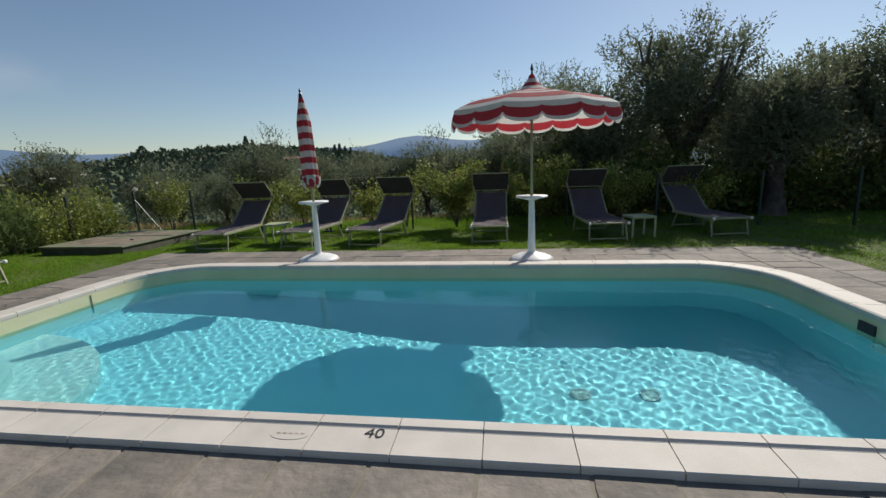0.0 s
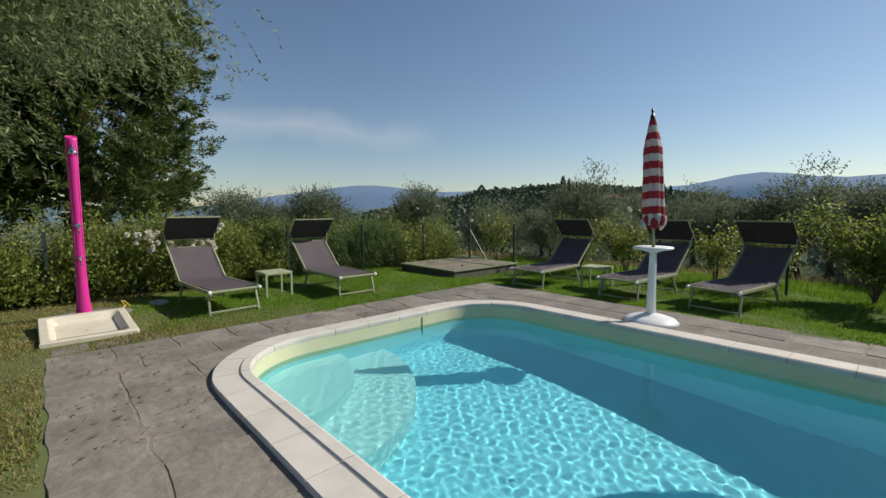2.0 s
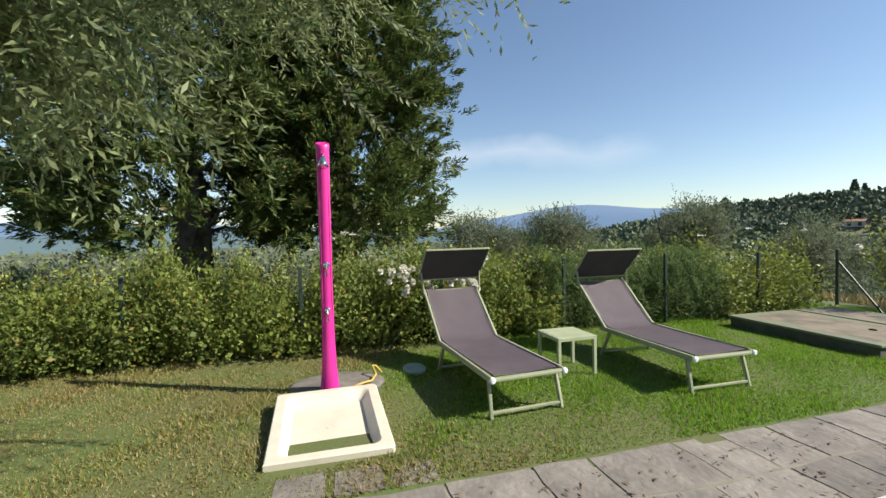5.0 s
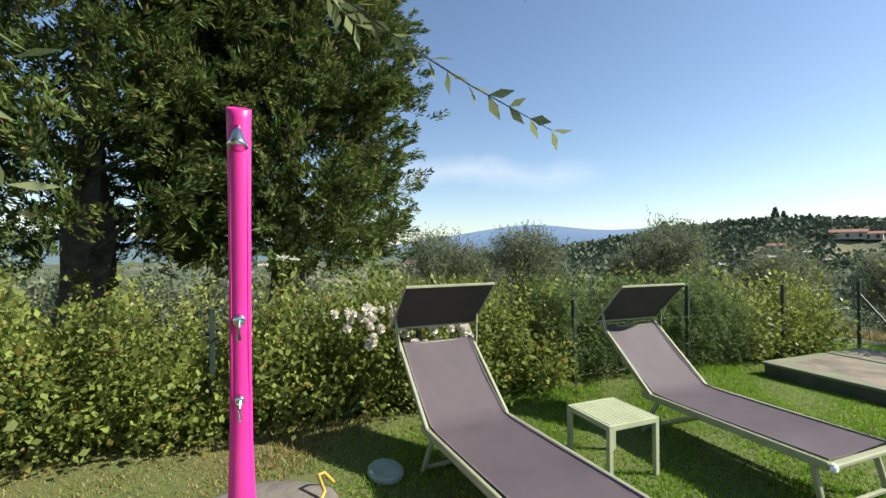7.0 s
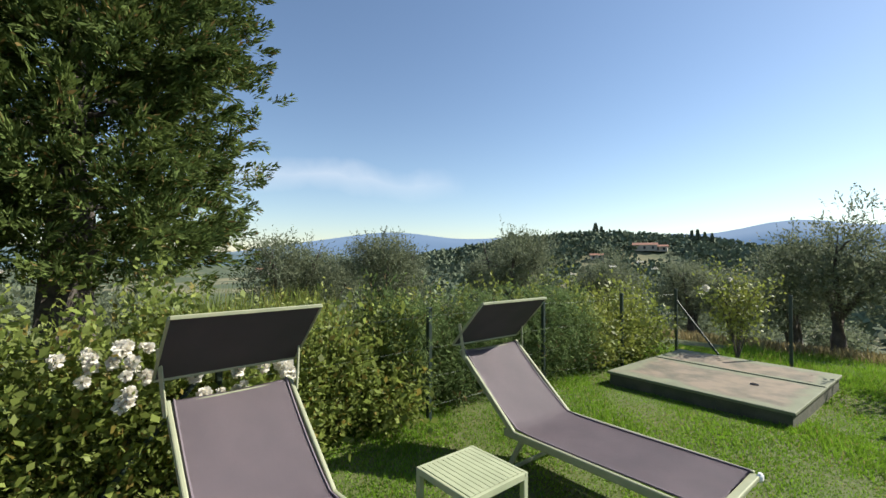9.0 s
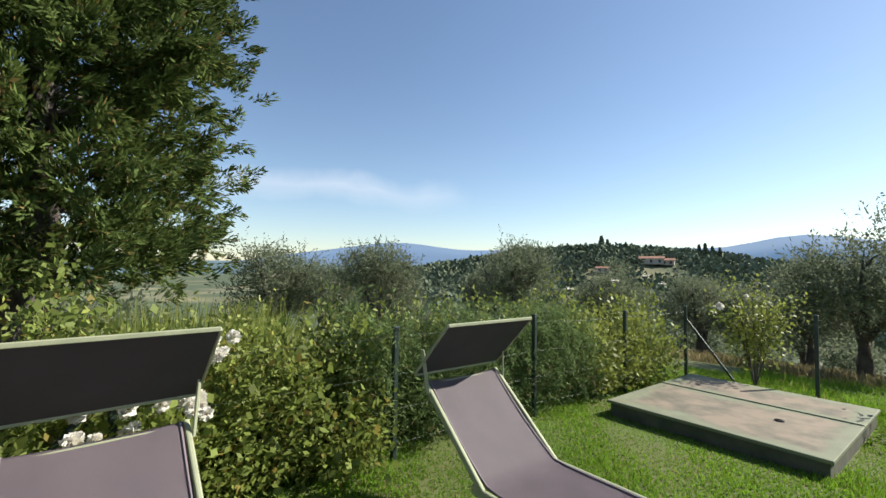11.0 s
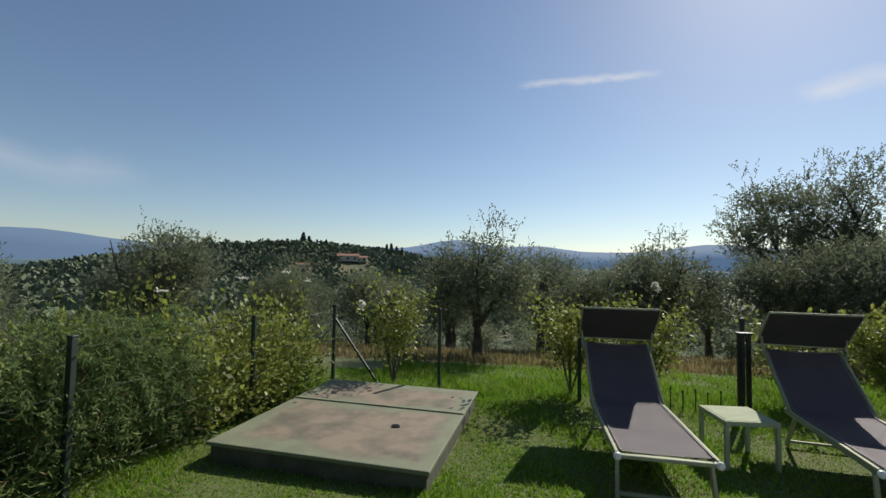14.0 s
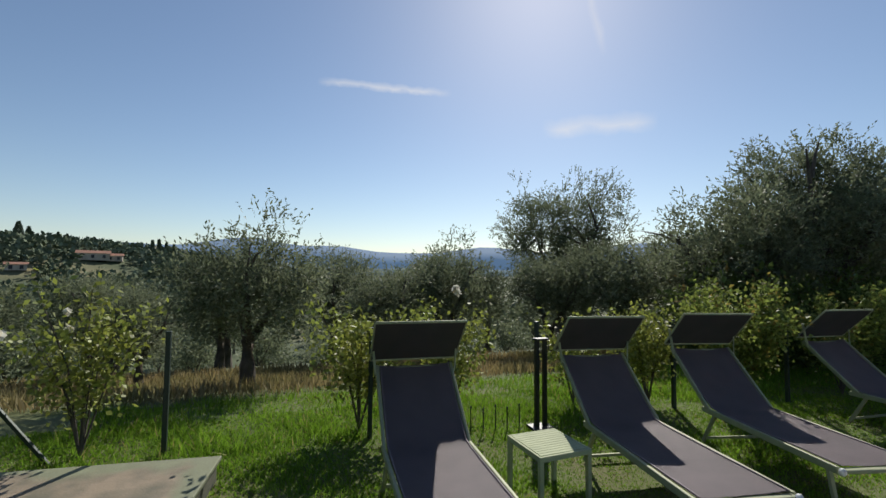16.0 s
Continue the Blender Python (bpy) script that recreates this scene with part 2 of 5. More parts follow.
# resin lid: pale green border, pinkish worn middle with a ragged edge
M_lid = mat("worn_resin_lid", (0.20, 0.215, 0.13), 0.75, var=(0.155, 0.165, 0.10), scale=4, fine=60, amount=0.4, bump=0.25)
d_n, d_l = M_lid.node_tree.nodes, M_lid.node_tree.links
d_old = d_n["Principled BSDF"].inputs["Base Color"].links[0].from_socket
d_tc = d_n.new("ShaderNodeTexCoord")
d_sep = d_n.new("ShaderNodeSeparateXYZ")
d_l.new(d_tc.outputs["Object"], d_sep.inputs[0])


def d_math(op, x, y):
    m = d_n.new("ShaderNodeMath")
    m.operation = op
    for sock, v in zip(m.inputs, (x, y)):
        if isinstance(v, (int, float)):
            sock.default_value = v
        else:
            d_l.new(v, sock)
    return m.outputs[0]


def d_noise(scale, detail):
    t = d_n.new("ShaderNodeTexNoise")
    t.inputs["Scale"].default_value, t.inputs["Detail"].default_value = scale, detail
    d_l.new(d_tc.outputs["Object"], t.inputs["Vector"])
    return t.outputs["Fac"]


d_edge = d_math("MINIMUM", d_math("SUBTRACT", 1.02, d_math("ABSOLUTE", d_sep.outputs[0], 0)), d_math("SUBTRACT", 1.13, d_math("ABSOLUTE", d_sep.outputs[1], 0)))
d_mid = d_math("ABSOLUTE", d_math("SUBTRACT", d_sep.outputs[1], 0.226), 0)
d_mask = d_n.new("ShaderNodeMapRange")
d_mask.inputs["From Min"].default_value, d_mask.inputs["From Max"].default_value = 0.12, 0.24
d_l.new(d_math("ADD", d_math("MINIMUM", d_edge, d_math("ADD", d_mid, 0.06)), d_math("MULTIPLY", d_math("SUBTRACT", d_noise(2.6, 6), 0.5), 0.55)), d_mask.inputs["Value"])
d_stain = d_n.new("ShaderNodeValToRGB")
d_stain.color_ramp.elements[0].position, d_stain.color_ramp.elements[0].color = 0.35, (0.10, 0.085, 0.06, 1)
d_stain.color_ramp.elements[1].position, d_stain.color_ramp.elements[1].color = 0.62, (0.245, 0.185, 0.13, 1)
d_l.new(d_noise(4.2, 7), d_stain.inputs[0])
d_mix = d_n.new("ShaderNodeMix")
d_mix.data_type = "RGBA"
d_l.new(d_math("MULTIPLY", d_mask.outputs[0], 0.85), d_mix.inputs["Factor"])
d_l.new(d_old, d_mix.inputs["A"])
d_l.new(d_stain.outputs[0], d_mix.inputs["B"])
d_l.new(d_mix.outputs["Result"], d_n["Principled BSDF"].inputs["Base Color"])

# water: clear, faintly blue, rippled by its own geometry
M_water = bpy.data.materials.new("pool_water")
M_water.use_nodes = True
w_n, w_l = M_water.node_tree.nodes, M_water.node_tree.links
w_n.remove(w_n["Principled BSDF"])
w_glass = w_n.new("ShaderNodeBsdfGlass")
w_glass.inputs["Color"].default_value = (0.70, 0.955, 0.98, 1)
w_glass.inputs["Roughness"].default_value, w_glass.inputs["IOR"].default_value = 0.0, 1.33
w_l.new(w_glass.outputs[0], w_n["Material Output"].inputs["Surface"])


# ---- mesh helpers ----
def mesh_np(name, verts, faces, material=None, smooth=False):
    me = bpy.data.meshes.new(name)
    v = np.asarray(verts, dtype=np.float32)
    f = np.asarray(faces, dtype=np.int32)
    k = f.shape[1]
    me.vertices.add(len(v))
    me.vertices.foreach_set("co", v.ravel())
    me.loops.add(f.size)
    me.loops.foreach_set("vertex_index", f.ravel())
    me.polygons.add(len(f))
    me.polygons.foreach_set("loop_start", np.arange(0, f.size, k, dtype=np.int32))
    if smooth:
        me.polygons.foreach_set("use_smooth", np.ones(len(f), dtype=bool))
    me.update(calc_edges=True)
    if material:
        me.materials.append(material)
    return me


def part(name, bm, material, parent, label="", smooth=False):
    """Links a bmesh or a mesh as one object under a thing (or at top level with parent None)."""
    if isinstance(bm, bmesh.types.BMesh):
        me = bpy.data.meshes.new(name)
        if smooth:
            for f in bm.faces:
                f.smooth = True
        bm.to_mesh(me)
        bm.free()
        me.materials.append(material)
    else:
        me = bm
    ob = new(name, me)
    ob.parent = parent
    if label:
        tagged(ob, label)
    return ob


def thing(name, label, category, group="", m=None, kind=""):
    ob = new(name)
    ob.empty_display_size = 0.2
    tagged(ob, label, category, group, kind)
    if m is not None:
        ob.matrix_basis = m
    return ob


def box(bm, sx, sy, sz, m, bevel=0.004):
    r = bmesh.ops.create_cube(bm, size=1, matrix=m @ Matrix.Diagonal((sx, sy, sz, 1)))
    if bevel:
        edges = list({e for v in r["verts"] for e in v.link_edges})
        bmesh.ops.bevel(bm, geom=edges, offset=bevel, segments=2, affect="EDGES", profile=0.5)
    return bm


def boxed(sx, sy, sz, m, bevel=0.004):
    return box(bmesh.new(), sx, sy, sz, m, bevel)


def bar(a, b, w, h, bevel=0.004):
    """A rectangular bar from a to b."""
    a, b = Vector(a), Vector(b)
    d = b - a
    m = Matrix.Translation((a + b) / 2) @ d.to_track_quat("Z", "Y").to_matrix().to_4x4()
    return boxed(w, h, d.length, m, bevel)


def tube(points, radii, sides=8, caps=True):
    """Lofted tube along points."""
    bm = bmesh.new()
    pts = [Vector(p) for p in points]
    rings = []
    for i, p in enumerate(pts):
        d = (pts[min(i + 1, len(pts) - 1)] - pts[max(i - 1, 0)]).normalized()
        q = d.to_track_quat("Z", "Y")
        rings.append([bm.verts.new(p + q @ Vector((radii[i] * math.cos(a), radii[i] * math.sin(a), 0))) for a in (2 * math.pi * k / sides for k in range(sides))])
    for r0, r1 in zip(rings, rings[1:]):
        for k in range(sides):
            bm.faces.new((r0[k], r0[(k + 1) % sides], r1[(k + 1) % sides], r1[k]))
    if caps:
        bm.faces.new(rings[0][::-1])
        bm.faces.new(rings[-1])
    return bm


def lathe(profile, sides=32):
    """Turned shape from (radius, height) pairs."""
    return tube_profile([(r, r, z) for r, z in profile], sides)


def tube_profile(profile, sides=32):
    bm = bmesh.new()
    rings = [[bm.verts.new((rx * math.cos(a), ry * math.sin(a), z)) for a in (2 * math.pi * k / sides for k in range(sides))] for rx, ry, z in profile]
    for r0, r1 in zip(rings, rings[1:]):
        for k in range(sides):
            bm.faces.new((r0[k], r0[(k + 1) % sides], r1[(k + 1) % sides], r1[k]))
    bm.faces.new(rings[0][::-1])
    bm.faces.new(rings[-1])
    return bm


def unit(a):
    return a / np.maximum(np.linalg.norm(a, axis=1, keepdims=True), 1e-9)


def leaf_mesh(name, P, D, L, W, material, up=None):
    """Folded diamond leaves: base points P, directions D, lengths L, half widths W."""
    n = len(P)
    D = unit(D)
    N = rng.normal(size=(n, 3)) if up is None else up + 0.5 * rng.normal(size=(n, 3))
    S = unit(np.cross(D, N))
    N = np.cross(S, D)
    L, W = np.broadcast_to(L, n)[:, None], np.broadcast_to(W, n)[:, None]
    mid = P + D * L * 0.5 + N * L * 0.06
    V = np.stack([P, mid + S * W, P + D * L, mid - S * W], 1).reshape(-1, 3)
    F = np.arange(4 * n).reshape(n, 4)
    return mesh_np(name, V, F, material)


def smoothstep(a, b, x):
    t = np.clip((x - a) / (b - a), 0, 1)
    return t * t * (3 - 2 * t)


def ground_z(x, y):
    """The terrain: a level yard, falling to a valley of olives, a hill beyond."""
    x, y = np.asarray(x, float), np.asarray(y, float)
    z = -0.05 * smoothstep(7.2, 8.2, y) * smoothstep(12, 4, np.abs(x + 2))
    west = np.maximum(-8.7 - x, 0)
    north = np.maximum(y - 11.2, 0)
    d = np.hypot(west, north)
    z = z - 0.7 * smoothstep(0, 6, d) - 9.5 * smoothstep(2, 48, d)
    r = np.hypot(x, y)
    hill = np.exp(-(((x + 128) * 0.83 + (y - 212) * 0.56) / 95) ** 2 - (((x + 128) * -0.56 + (y - 212) * 0.83) / 60) ** 2)
    hill2 = 0.45 * np.exp(-(((x + 60) / 70) ** 2) - ((y - 260) / 70) ** 2)
    z = z + 19.3 * hill + 18.8 * hill2
    z = z - 12 * smoothstep(150, 500, -x) * (1 - hill)
    z = z + 0.4 * np.sin(x * 0.11 + 1.3) * np.sin(y * 0.09) * smoothstep(14, 40, r)
    return z


# ---- pool, coping, paving, terrain ----
POOL = pose(1.17, 3.73, 0, 0, 0, -5.2)
HX, HY, RAD, COPE = 4.70, 2.27, 1.18, 0.33
WATER_Z = -0.145


def rounded(hx, hy, r, step=0.08):
    """Points round a rounded rectangle, anticlockwise."""
    pts = []
    for cx, cy, a0 in ((hx - r, hy - r, 0), (-hx + r, hy - r, 90), (-hx + r, -hy + r, 180), (hx - r, -hy + r, 270)):
        k = max(6, int(r * math.pi / 2 / step))
        pts += [(cx + r * math.cos(radians(a0 + 90 * i / k)), cy + r * math.sin(radians(a0 + 90 * i / k))) for i in range(k + 1)]
    out = []
    for (x0, y0), (x1, y1) in zip(pts, pts[1:] + pts[:1]):
        k = max(1, int(math.hypot(x1 - x0, y1 - y0) / step))
        out += [(x0 + (x1 - x0) * i / k, y0 + (y1 - y0) * i / k) for i in range(k)]
    return out


def loft(rings, material, name, close=True, cap_last=False, smooth=False):
    bm = bmesh.new()
    vs = [[bm.verts.new(p) for p in ring] for ring in rings]
    n = len(vs[0])
    for a, b in zip(vs, vs[1:]):
        for i in range(n if close else n - 1):
            bm.faces.new((a[i], a[(i + 1) % n], b[(i + 1) % n], b[i]))
    if cap_last:
        bm.faces.new(vs[-1])
    bmesh.ops.recalc_face_normals(bm, faces=bm.faces)
    if smooth:
        for f in bm.faces:
            f.smooth = True
    me = bpy.data.meshes.new(name)
    bm.to_mesh(me)
    bm.free()
    me.materials.append(material)
    return me


inner = rounded(HX - COPE, HY - COPE, RAD - COPE)
pool = thing("swimming_pool", "rounded rectangular swimming pool with a cream liner", "pool", m=POOL, kind="structure")
part("waterline_band", loft([[(x, y, z) for x, y in inner] for z in (0.0, -0.3)], M_liner, "waterline_band", smooth=True), None, pool, "cream liner above the water")


def floor_z(x):
    return -1.02 - 0.30 * float(smoothstep(-3.2, 1.0, x))


part("basin_wall", loft([[(x, y, -0.3) for x, y in inner], [(x * 0.995, y * 0.995, floor_z(x) + 0.10) for x, y in inner], [(x * 0.975, y * 0.96, floor_z(x)) for x, y in inner]], M_basin, "basin_wall", smooth=True), None, pool, "pale liner under water")
fb = bmesh.new()
bmesh.ops.create_grid(fb, x_segments=40, y_segments=16, size=1)
for v in fb.verts:
    v.co = (v.co.x * (HX - 0.3), v.co.y * (HY - 0.3), 0)
    v.co.z = floor_z(v.co.x) - 0.004
part("basin_floor", fb, M_basin, pool, "pale liner floor under water", smooth=True)
for x in (1.82, 2.45):
    part("floor_drain", tube_profile([(0.10, 0.10, 0), (0.10, 0.10, 0.010), (0.08, 0.08, 0.012), (0.07, 0.07, 0.006), (0.03, 0.03, 0.008)], 20), M_drain, pool).location = (x, -0.25, floor_z(x))
part("liner_seam", boxed(0.008, 0.012, 0.85, pose(-HX + COPE + 0.006, 0.62, -0.44), 0.002), M_slabrim, pool)
for y0, z0 in ((0.0, -0.10),):
    part("skimmer_mouth", boxed(0.02, 0.19, 0.10, pose(HX - COPE - 0.006, y0, z0), 0.004), M_dark, pool, "dark skimmer opening")
inlet = lathe([(0.10, 0), (0.10, 0.02), (0.07, 0.025), (0.06, 0.01), (0.02, 0.01)], 20)
part("inlet", inlet, M_white, pool).matrix_local = pose(HX - COPE - 0.02, -0.2, -0.35, 0, -90, 0)

# corner steps under water
for rad_, z_ in ((1.9, -0.70), (1.25, -0.42)):
    bm = bmesh.new()
    arc = [(-HX + COPE + rad_ * math.cos(q), -HY + COPE + rad_ * math.sin(q)) for q in np.linspace(0, math.pi / 2, 20)]
    pts = [(-HX + COPE, -HY + COPE)] + arc
    vs0, vs1 = [bm.verts.new((x, y, z_)) for x, y in pts], [bm.verts.new((x, y, floor_z(-4) - 0.05)) for x, y in pts]
    bm.faces.new(vs0)
    for i in range(len(pts)):
        bm.faces.new((vs0[i], vs1[i], vs1[(i + 1) % len(pts)], vs0[(i + 1) % len(pts)]))
    bmesh.ops.recalc_face_normals(bm, faces=bm.faces)
    part("corner_step", bm, M_step, pool, "pale rounded step under water")

# water: real ripples
nx, ny = 470, 215
gx, gy = np.meshgrid(np.linspace(-HX + 0.2, HX - 0.2, nx), np.linspace(-HY + 0.2, HY - 0.2, ny), indexing="ij")
gz = np.zeros_like(gx)
for _ in range(40):
    lam = rng.uniform(0.05, 0.16)
    a = rng.uniform(0, 2 * math.pi)
    gz += 0.00100 * lam ** 1.15 * np.sin(2 * math.pi / lam * (gx * math.cos(a) + gy * math.sin(a)) + rng.uniform(0, 6.28) + 0.8 * np.sin(gx * 0.9 + gy * 1.3 + a))
wv = np.stack([gx, gy, gz + WATER_Z], -1).reshape(-1, 3)
ii = np.arange(nx * ny).reshape(nx, ny)
wf = np.stack([ii[:-1, :-1], ii[1:, :-1], ii[1:, 1:], ii[:-1, 1:]], -1).reshape(-1, 4)
# keep the part inside the basin
cx, cy = np.abs(wv[wf, 0].mean(1)), np.abs(wv[wf, 1].mean(1))
r_in = RAD - COPE
qx, qy = cx - (HX - COPE - r_in), cy - (HY - COPE - r_in)
sd = np.hypot(np.maximum(qx, 0), np.maximum(qy, 0)) + np.minimum(np.maximum(qx, qy), 0) - r_in
wf = wf[sd < 0.05]
water = new("water", mesh_np("water", wv, wf, M_water, smooth=True))
water.matrix_basis = POOL
tagged(water, "clear turquoise rippled swimming pool water", "water", kind="structure")
water.cycles.is_caustics_caster = True
sun_lamp.cycles.is_caustics_light = True
for ob in pool.children:
    ob.cycles.is_caustics_receiver = True

# terrain with a hole for the pool
NA = 288
ang = np.arange(NA) * 2 * math.pi / NA
hole = np.array(rounded(HX - 0.12, HY - 0.12, RAD - 0.1, 0.03))
h_ang = np.arctan2(hole[:, 1], hole[:, 0]) % (2 * math.pi)
order = np.argsort(h_ang)
r0 = np.interp(ang, h_ang[order], np.hypot(hole[:, 0], hole[:, 1])[order], period=2 * math.pi)
NR = 190
rings = []
for k in range(NR):
    s = k / (NR - 1)
    if k < 60:
        r = r0 + (16.0 - r0) * (k / 60)
    else:
        r = np.full(NA, 16.0 * (3200 / 16.0) ** ((k - 60) / (NR - 61)))
    X, Y = r * np.cos(ang), r * np.sin(ang)
    wx = POOL[0][0] * X + POOL[0][1] * Y + POOL[0][3]
    wy = POOL[1][0] * X + POOL[1][1] * Y + POOL[1][3]
    z = ground_z(wx, wy) - (0.06 if k == 0 else 0.0)
    rings.append(np.stack([wx, wy, z], -1))
tv = np.concatenate(rings)
ti = np.arange(NR * NA).reshape(NR, NA)
tj = np.roll(ti, -1, axis=1)
tf = np.stack([ti[:-1], tj[:-1], tj[1:], ti[1:]], -1).reshape(-1, 4)[:, ::-1]
# the paved part lies lower, under its stones
loc = (tv[:, :2] - np.array([1.17, 3.73])) @ np.array([[math.cos(radians(-5.2)), -math.sin(radians(-5.2))], [math.sin(radians(-5.2)), math.cos(radians(-5.2))]])
PX0, PX1, PY0, PY1 = -5.62, 5.78, -3.30, 3.38
paved = (loc[:, 0] > PX0 + 0.12) & (loc[:, 0] < PX1 - 0.12) & (loc[:, 1] > PY0 + 0.12) & (loc[:, 1] < PY1 - 0.12)
tv[paved, 2] -= 0.05
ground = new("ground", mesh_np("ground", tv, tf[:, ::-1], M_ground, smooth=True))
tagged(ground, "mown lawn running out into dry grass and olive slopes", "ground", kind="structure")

# distant ridges
def ridge(name, dist, base, az0, az1, profile_fn, material, label):
    k = 160
    az = np.radians(np.linspace(az0, az1, k))
    top = np.tan(np.radians(profile_fn(np.degrees(az)))) * dist + 1.6
    x, y = -np.sin(az), np.cos(az)
    v = np.concatenate([np.stack([x * dist, y * dist, np.full(k, base)], -1), np.stack([x * dist * 1.05, y * dist * 1.05, top * 0.55], -1), np.stack([x * dist * 1.12, y * dist * 1.12, top * 1.12], -1), np.stack([x * dist * 1.3, y * dist * 1.3, np.full(k, base)], -1)])
    i = np.arange(k - 1)
    f = np.concatenate([np.stack([i + r * k, i + 1 + r * k, i + 1 + (r + 1) * k, i + (r + 1) * k], -1) for r in range(3)])
    ob = new(name, mesh_np(name, v, f, material, smooth=True))
    return tagged(ob, label, "hills", kind="structure")


def far_profile(a):
    return 2.12 + 0.9 * np.exp(-((a + 5) / 4) ** 2) + 0.8 * np.exp(-((a - 6) / 5) ** 2) + 0.8 * np.exp(-((a + 24) / 5) ** 2) + 0.7 * np.exp(-((a - 52) / 8) ** 2) + 0.4 * np.exp(-((a - 18) / 3) ** 2) + 0.6 * np.sin(np.radians(a * 3.1 + 20)) + 0.2 * np.sin(np.radians(a * 13.7)) + 0.45 * np.sin(np.radians(a * 7.3 + 70)) + 0.12 * np.sin(np.radians(a * 23)) + 1.5 * smoothstep(5, -35, a) - 0.4 * smoothstep(55, 75, a)


def near_profile(a):
    return 0.75 + 0.4 * np.sin(np.radians(a * 4.7)) + 0.15 * np.sin(np.radians(a * 17 + 40))


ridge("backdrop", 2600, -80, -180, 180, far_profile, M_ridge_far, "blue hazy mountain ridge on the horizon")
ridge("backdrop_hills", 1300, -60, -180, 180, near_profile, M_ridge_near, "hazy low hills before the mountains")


# ---- things by the pool ----
def lounger(m, label, visor=0.0, recline=41, group="loungers"):
    """Foot end at the origin, head towards +y, seat 0.33 m high."""
    t = thing("sun_lounger", label, "sun lounger", group, m)
    W, S, B, H = 0.70, 1.38, 0.80, 0.345
    c, s = math.cos(radians(recline)), math.sin(radians(recline))
    for sx in (-1, 1):
        x = sx * W / 2
        part("side_rail", bar((x, 0, H), (x, S + 0.05, H), 0.028, 0.055, 0.008), M_alu, t)
        part("backrest_rail", bar((x, S - 0.04, H + 0.01), (x, S - 0.04 + c * B, H + 0.01 + s * B), 0.028, 0.045, 0.008), M_alu, t)
        part("front_leg", bar((x * 0.94, 0.10, H), (x * 0.98, 0.02, 0.0), 0.03, 0.035, 0.006), M_alu, t)
        part("rear_leg", bar((x * 0.94, S - 0.12, H), (x * 0.98, S + 0.06, 0.0), 0.03, 0.035, 0.006), M_alu, t)
        part("end_cap", tube([(x, -0.045, H), (x, -0.035, H), (x, -0.02, H)], [0.016, 0.028, 0.03], 12), M_white, t, "round white plastic cap")
        # canopy arm
        ty, tz = S - 0.04 + c * B, H + 0.01 + s * B
        part("canopy_arm", bar((x * 1.06, ty - 0.10 * c, tz - 0.10 * s), (x * 1.15, ty - 0.04, tz + 0.24 + visor), 0.012, 0.026, 0.004), M_alu, t)
    part("foot_rail", bar((-W / 2, -0.005, H), (W / 2, -0.005, H), 0.055, 0.03, 0.008), M_alu, t)
    part("front_stretcher", bar((-W / 2, 0.03, 0.05), (W / 2, 0.03, 0.05), 0.025, 0.025, 0.005), M_alu, t)
    part("rear_stretcher", bar((-W / 2, S + 0.05, 0.04), (W / 2, S + 0.05, 0.04), 0.025, 0.025, 0.005), M_alu, t)
    part("head_rail", bar((-W / 2, S - 0.06 + c * B, H + s * B - 0.01), (W / 2, S - 0.06 + c * B, H + s * B - 0.01), 0.025, 0.025, 0.005), M_alu, t)
    # fabric: a sagging sheet from the foot over the seat and up the back
    line = [(0.012, 0.030), (0.03, 0.030), (0.35, 0.027), (0.75, 0.022), (1.1, 0.022), (S - 0.16, 0.024), (S - 0.05, 0.034)]
    prof = [(y, H + dz) for y, dz in line] + [(S - 0.05 + c * k * B + 0.012 * s, H + 0.036 + s * k * B - 0.03 * math.sin(math.pi * k)) for k in (0.1, 0.25, 0.45, 0.65, 0.85, 0.955, 0.97)]
    bm = bmesh.new()
    rows = []
    for y, z in prof:
        rows.append([bm.verts.new((u * (W - 0.035) / 2, y, z - 0.010 * (1 - u * u))) for u in (-1, -0.95, -0.6, -0.3, 0, 0.3, 0.6, 0.95, 1)])
    for a, b in zip(rows, rows[1:]):
        for i in range(8):
            bm.faces.new((a[i], a[i + 1], b[i + 1], b[i]))
    bmesh.ops.solidify(bm, geom=bm.faces[:], thickness=0.004)
    bm.normal_update()
    for f in bm.faces:
        f.smooth = abs(f.normal.x) < 0.6 and abs(f.normal.z) > 0.3
    fabric = part("fabric", bm, M_sling, t, "plum-grey woven mesh fabric")
    for sx in (-1, 1):
        part("hem", tube([(sx * ((W - 0.035) / 2 - 0.012), y, z + 0.004) for y, z in prof], [0.006] * len(prof), 6), M_sling, fabric)
    # canopy panel, rising forward over the head
    a = Vector((0, S + c * B, H + s * B + 0.06 + visor))
    b = a + Vector((0, -0.37, 0.385))
    d = (b - a).normalized()
    nrm = Vector((0, d.z, -d.y))
    shade = part("canopy_panel", boxed(W + 0.12, 0.54, 0.006, Matrix.Translation((a + b) / 2) @ Matrix((Vector((1, 0, 0)), d, Vector((1, 0, 0)).cross(d))).transposed().to_4x4(), 0.002), M_canopy, t, "dark woven shade panel")
    for p in (a, b):
        part("panel_bar", bar(p + Vector((-W / 2 - 0.06, 0, 0)), p + Vector((W / 2 + 0.06, 0, 0)), 0.018, 0.022, 0.004), M_alu, shade)
    for sx in (-1, 1):
        part("panel_side", bar(a + Vector((sx * (W / 2 + 0.06), 0, 0)), b + Vector((sx * (W / 2 + 0.06), 0, 0)), 0.014, 0.02, 0.004), M_alu, shade)
    return t


def gz_at(x, y):
    return float(ground_z(x, y))


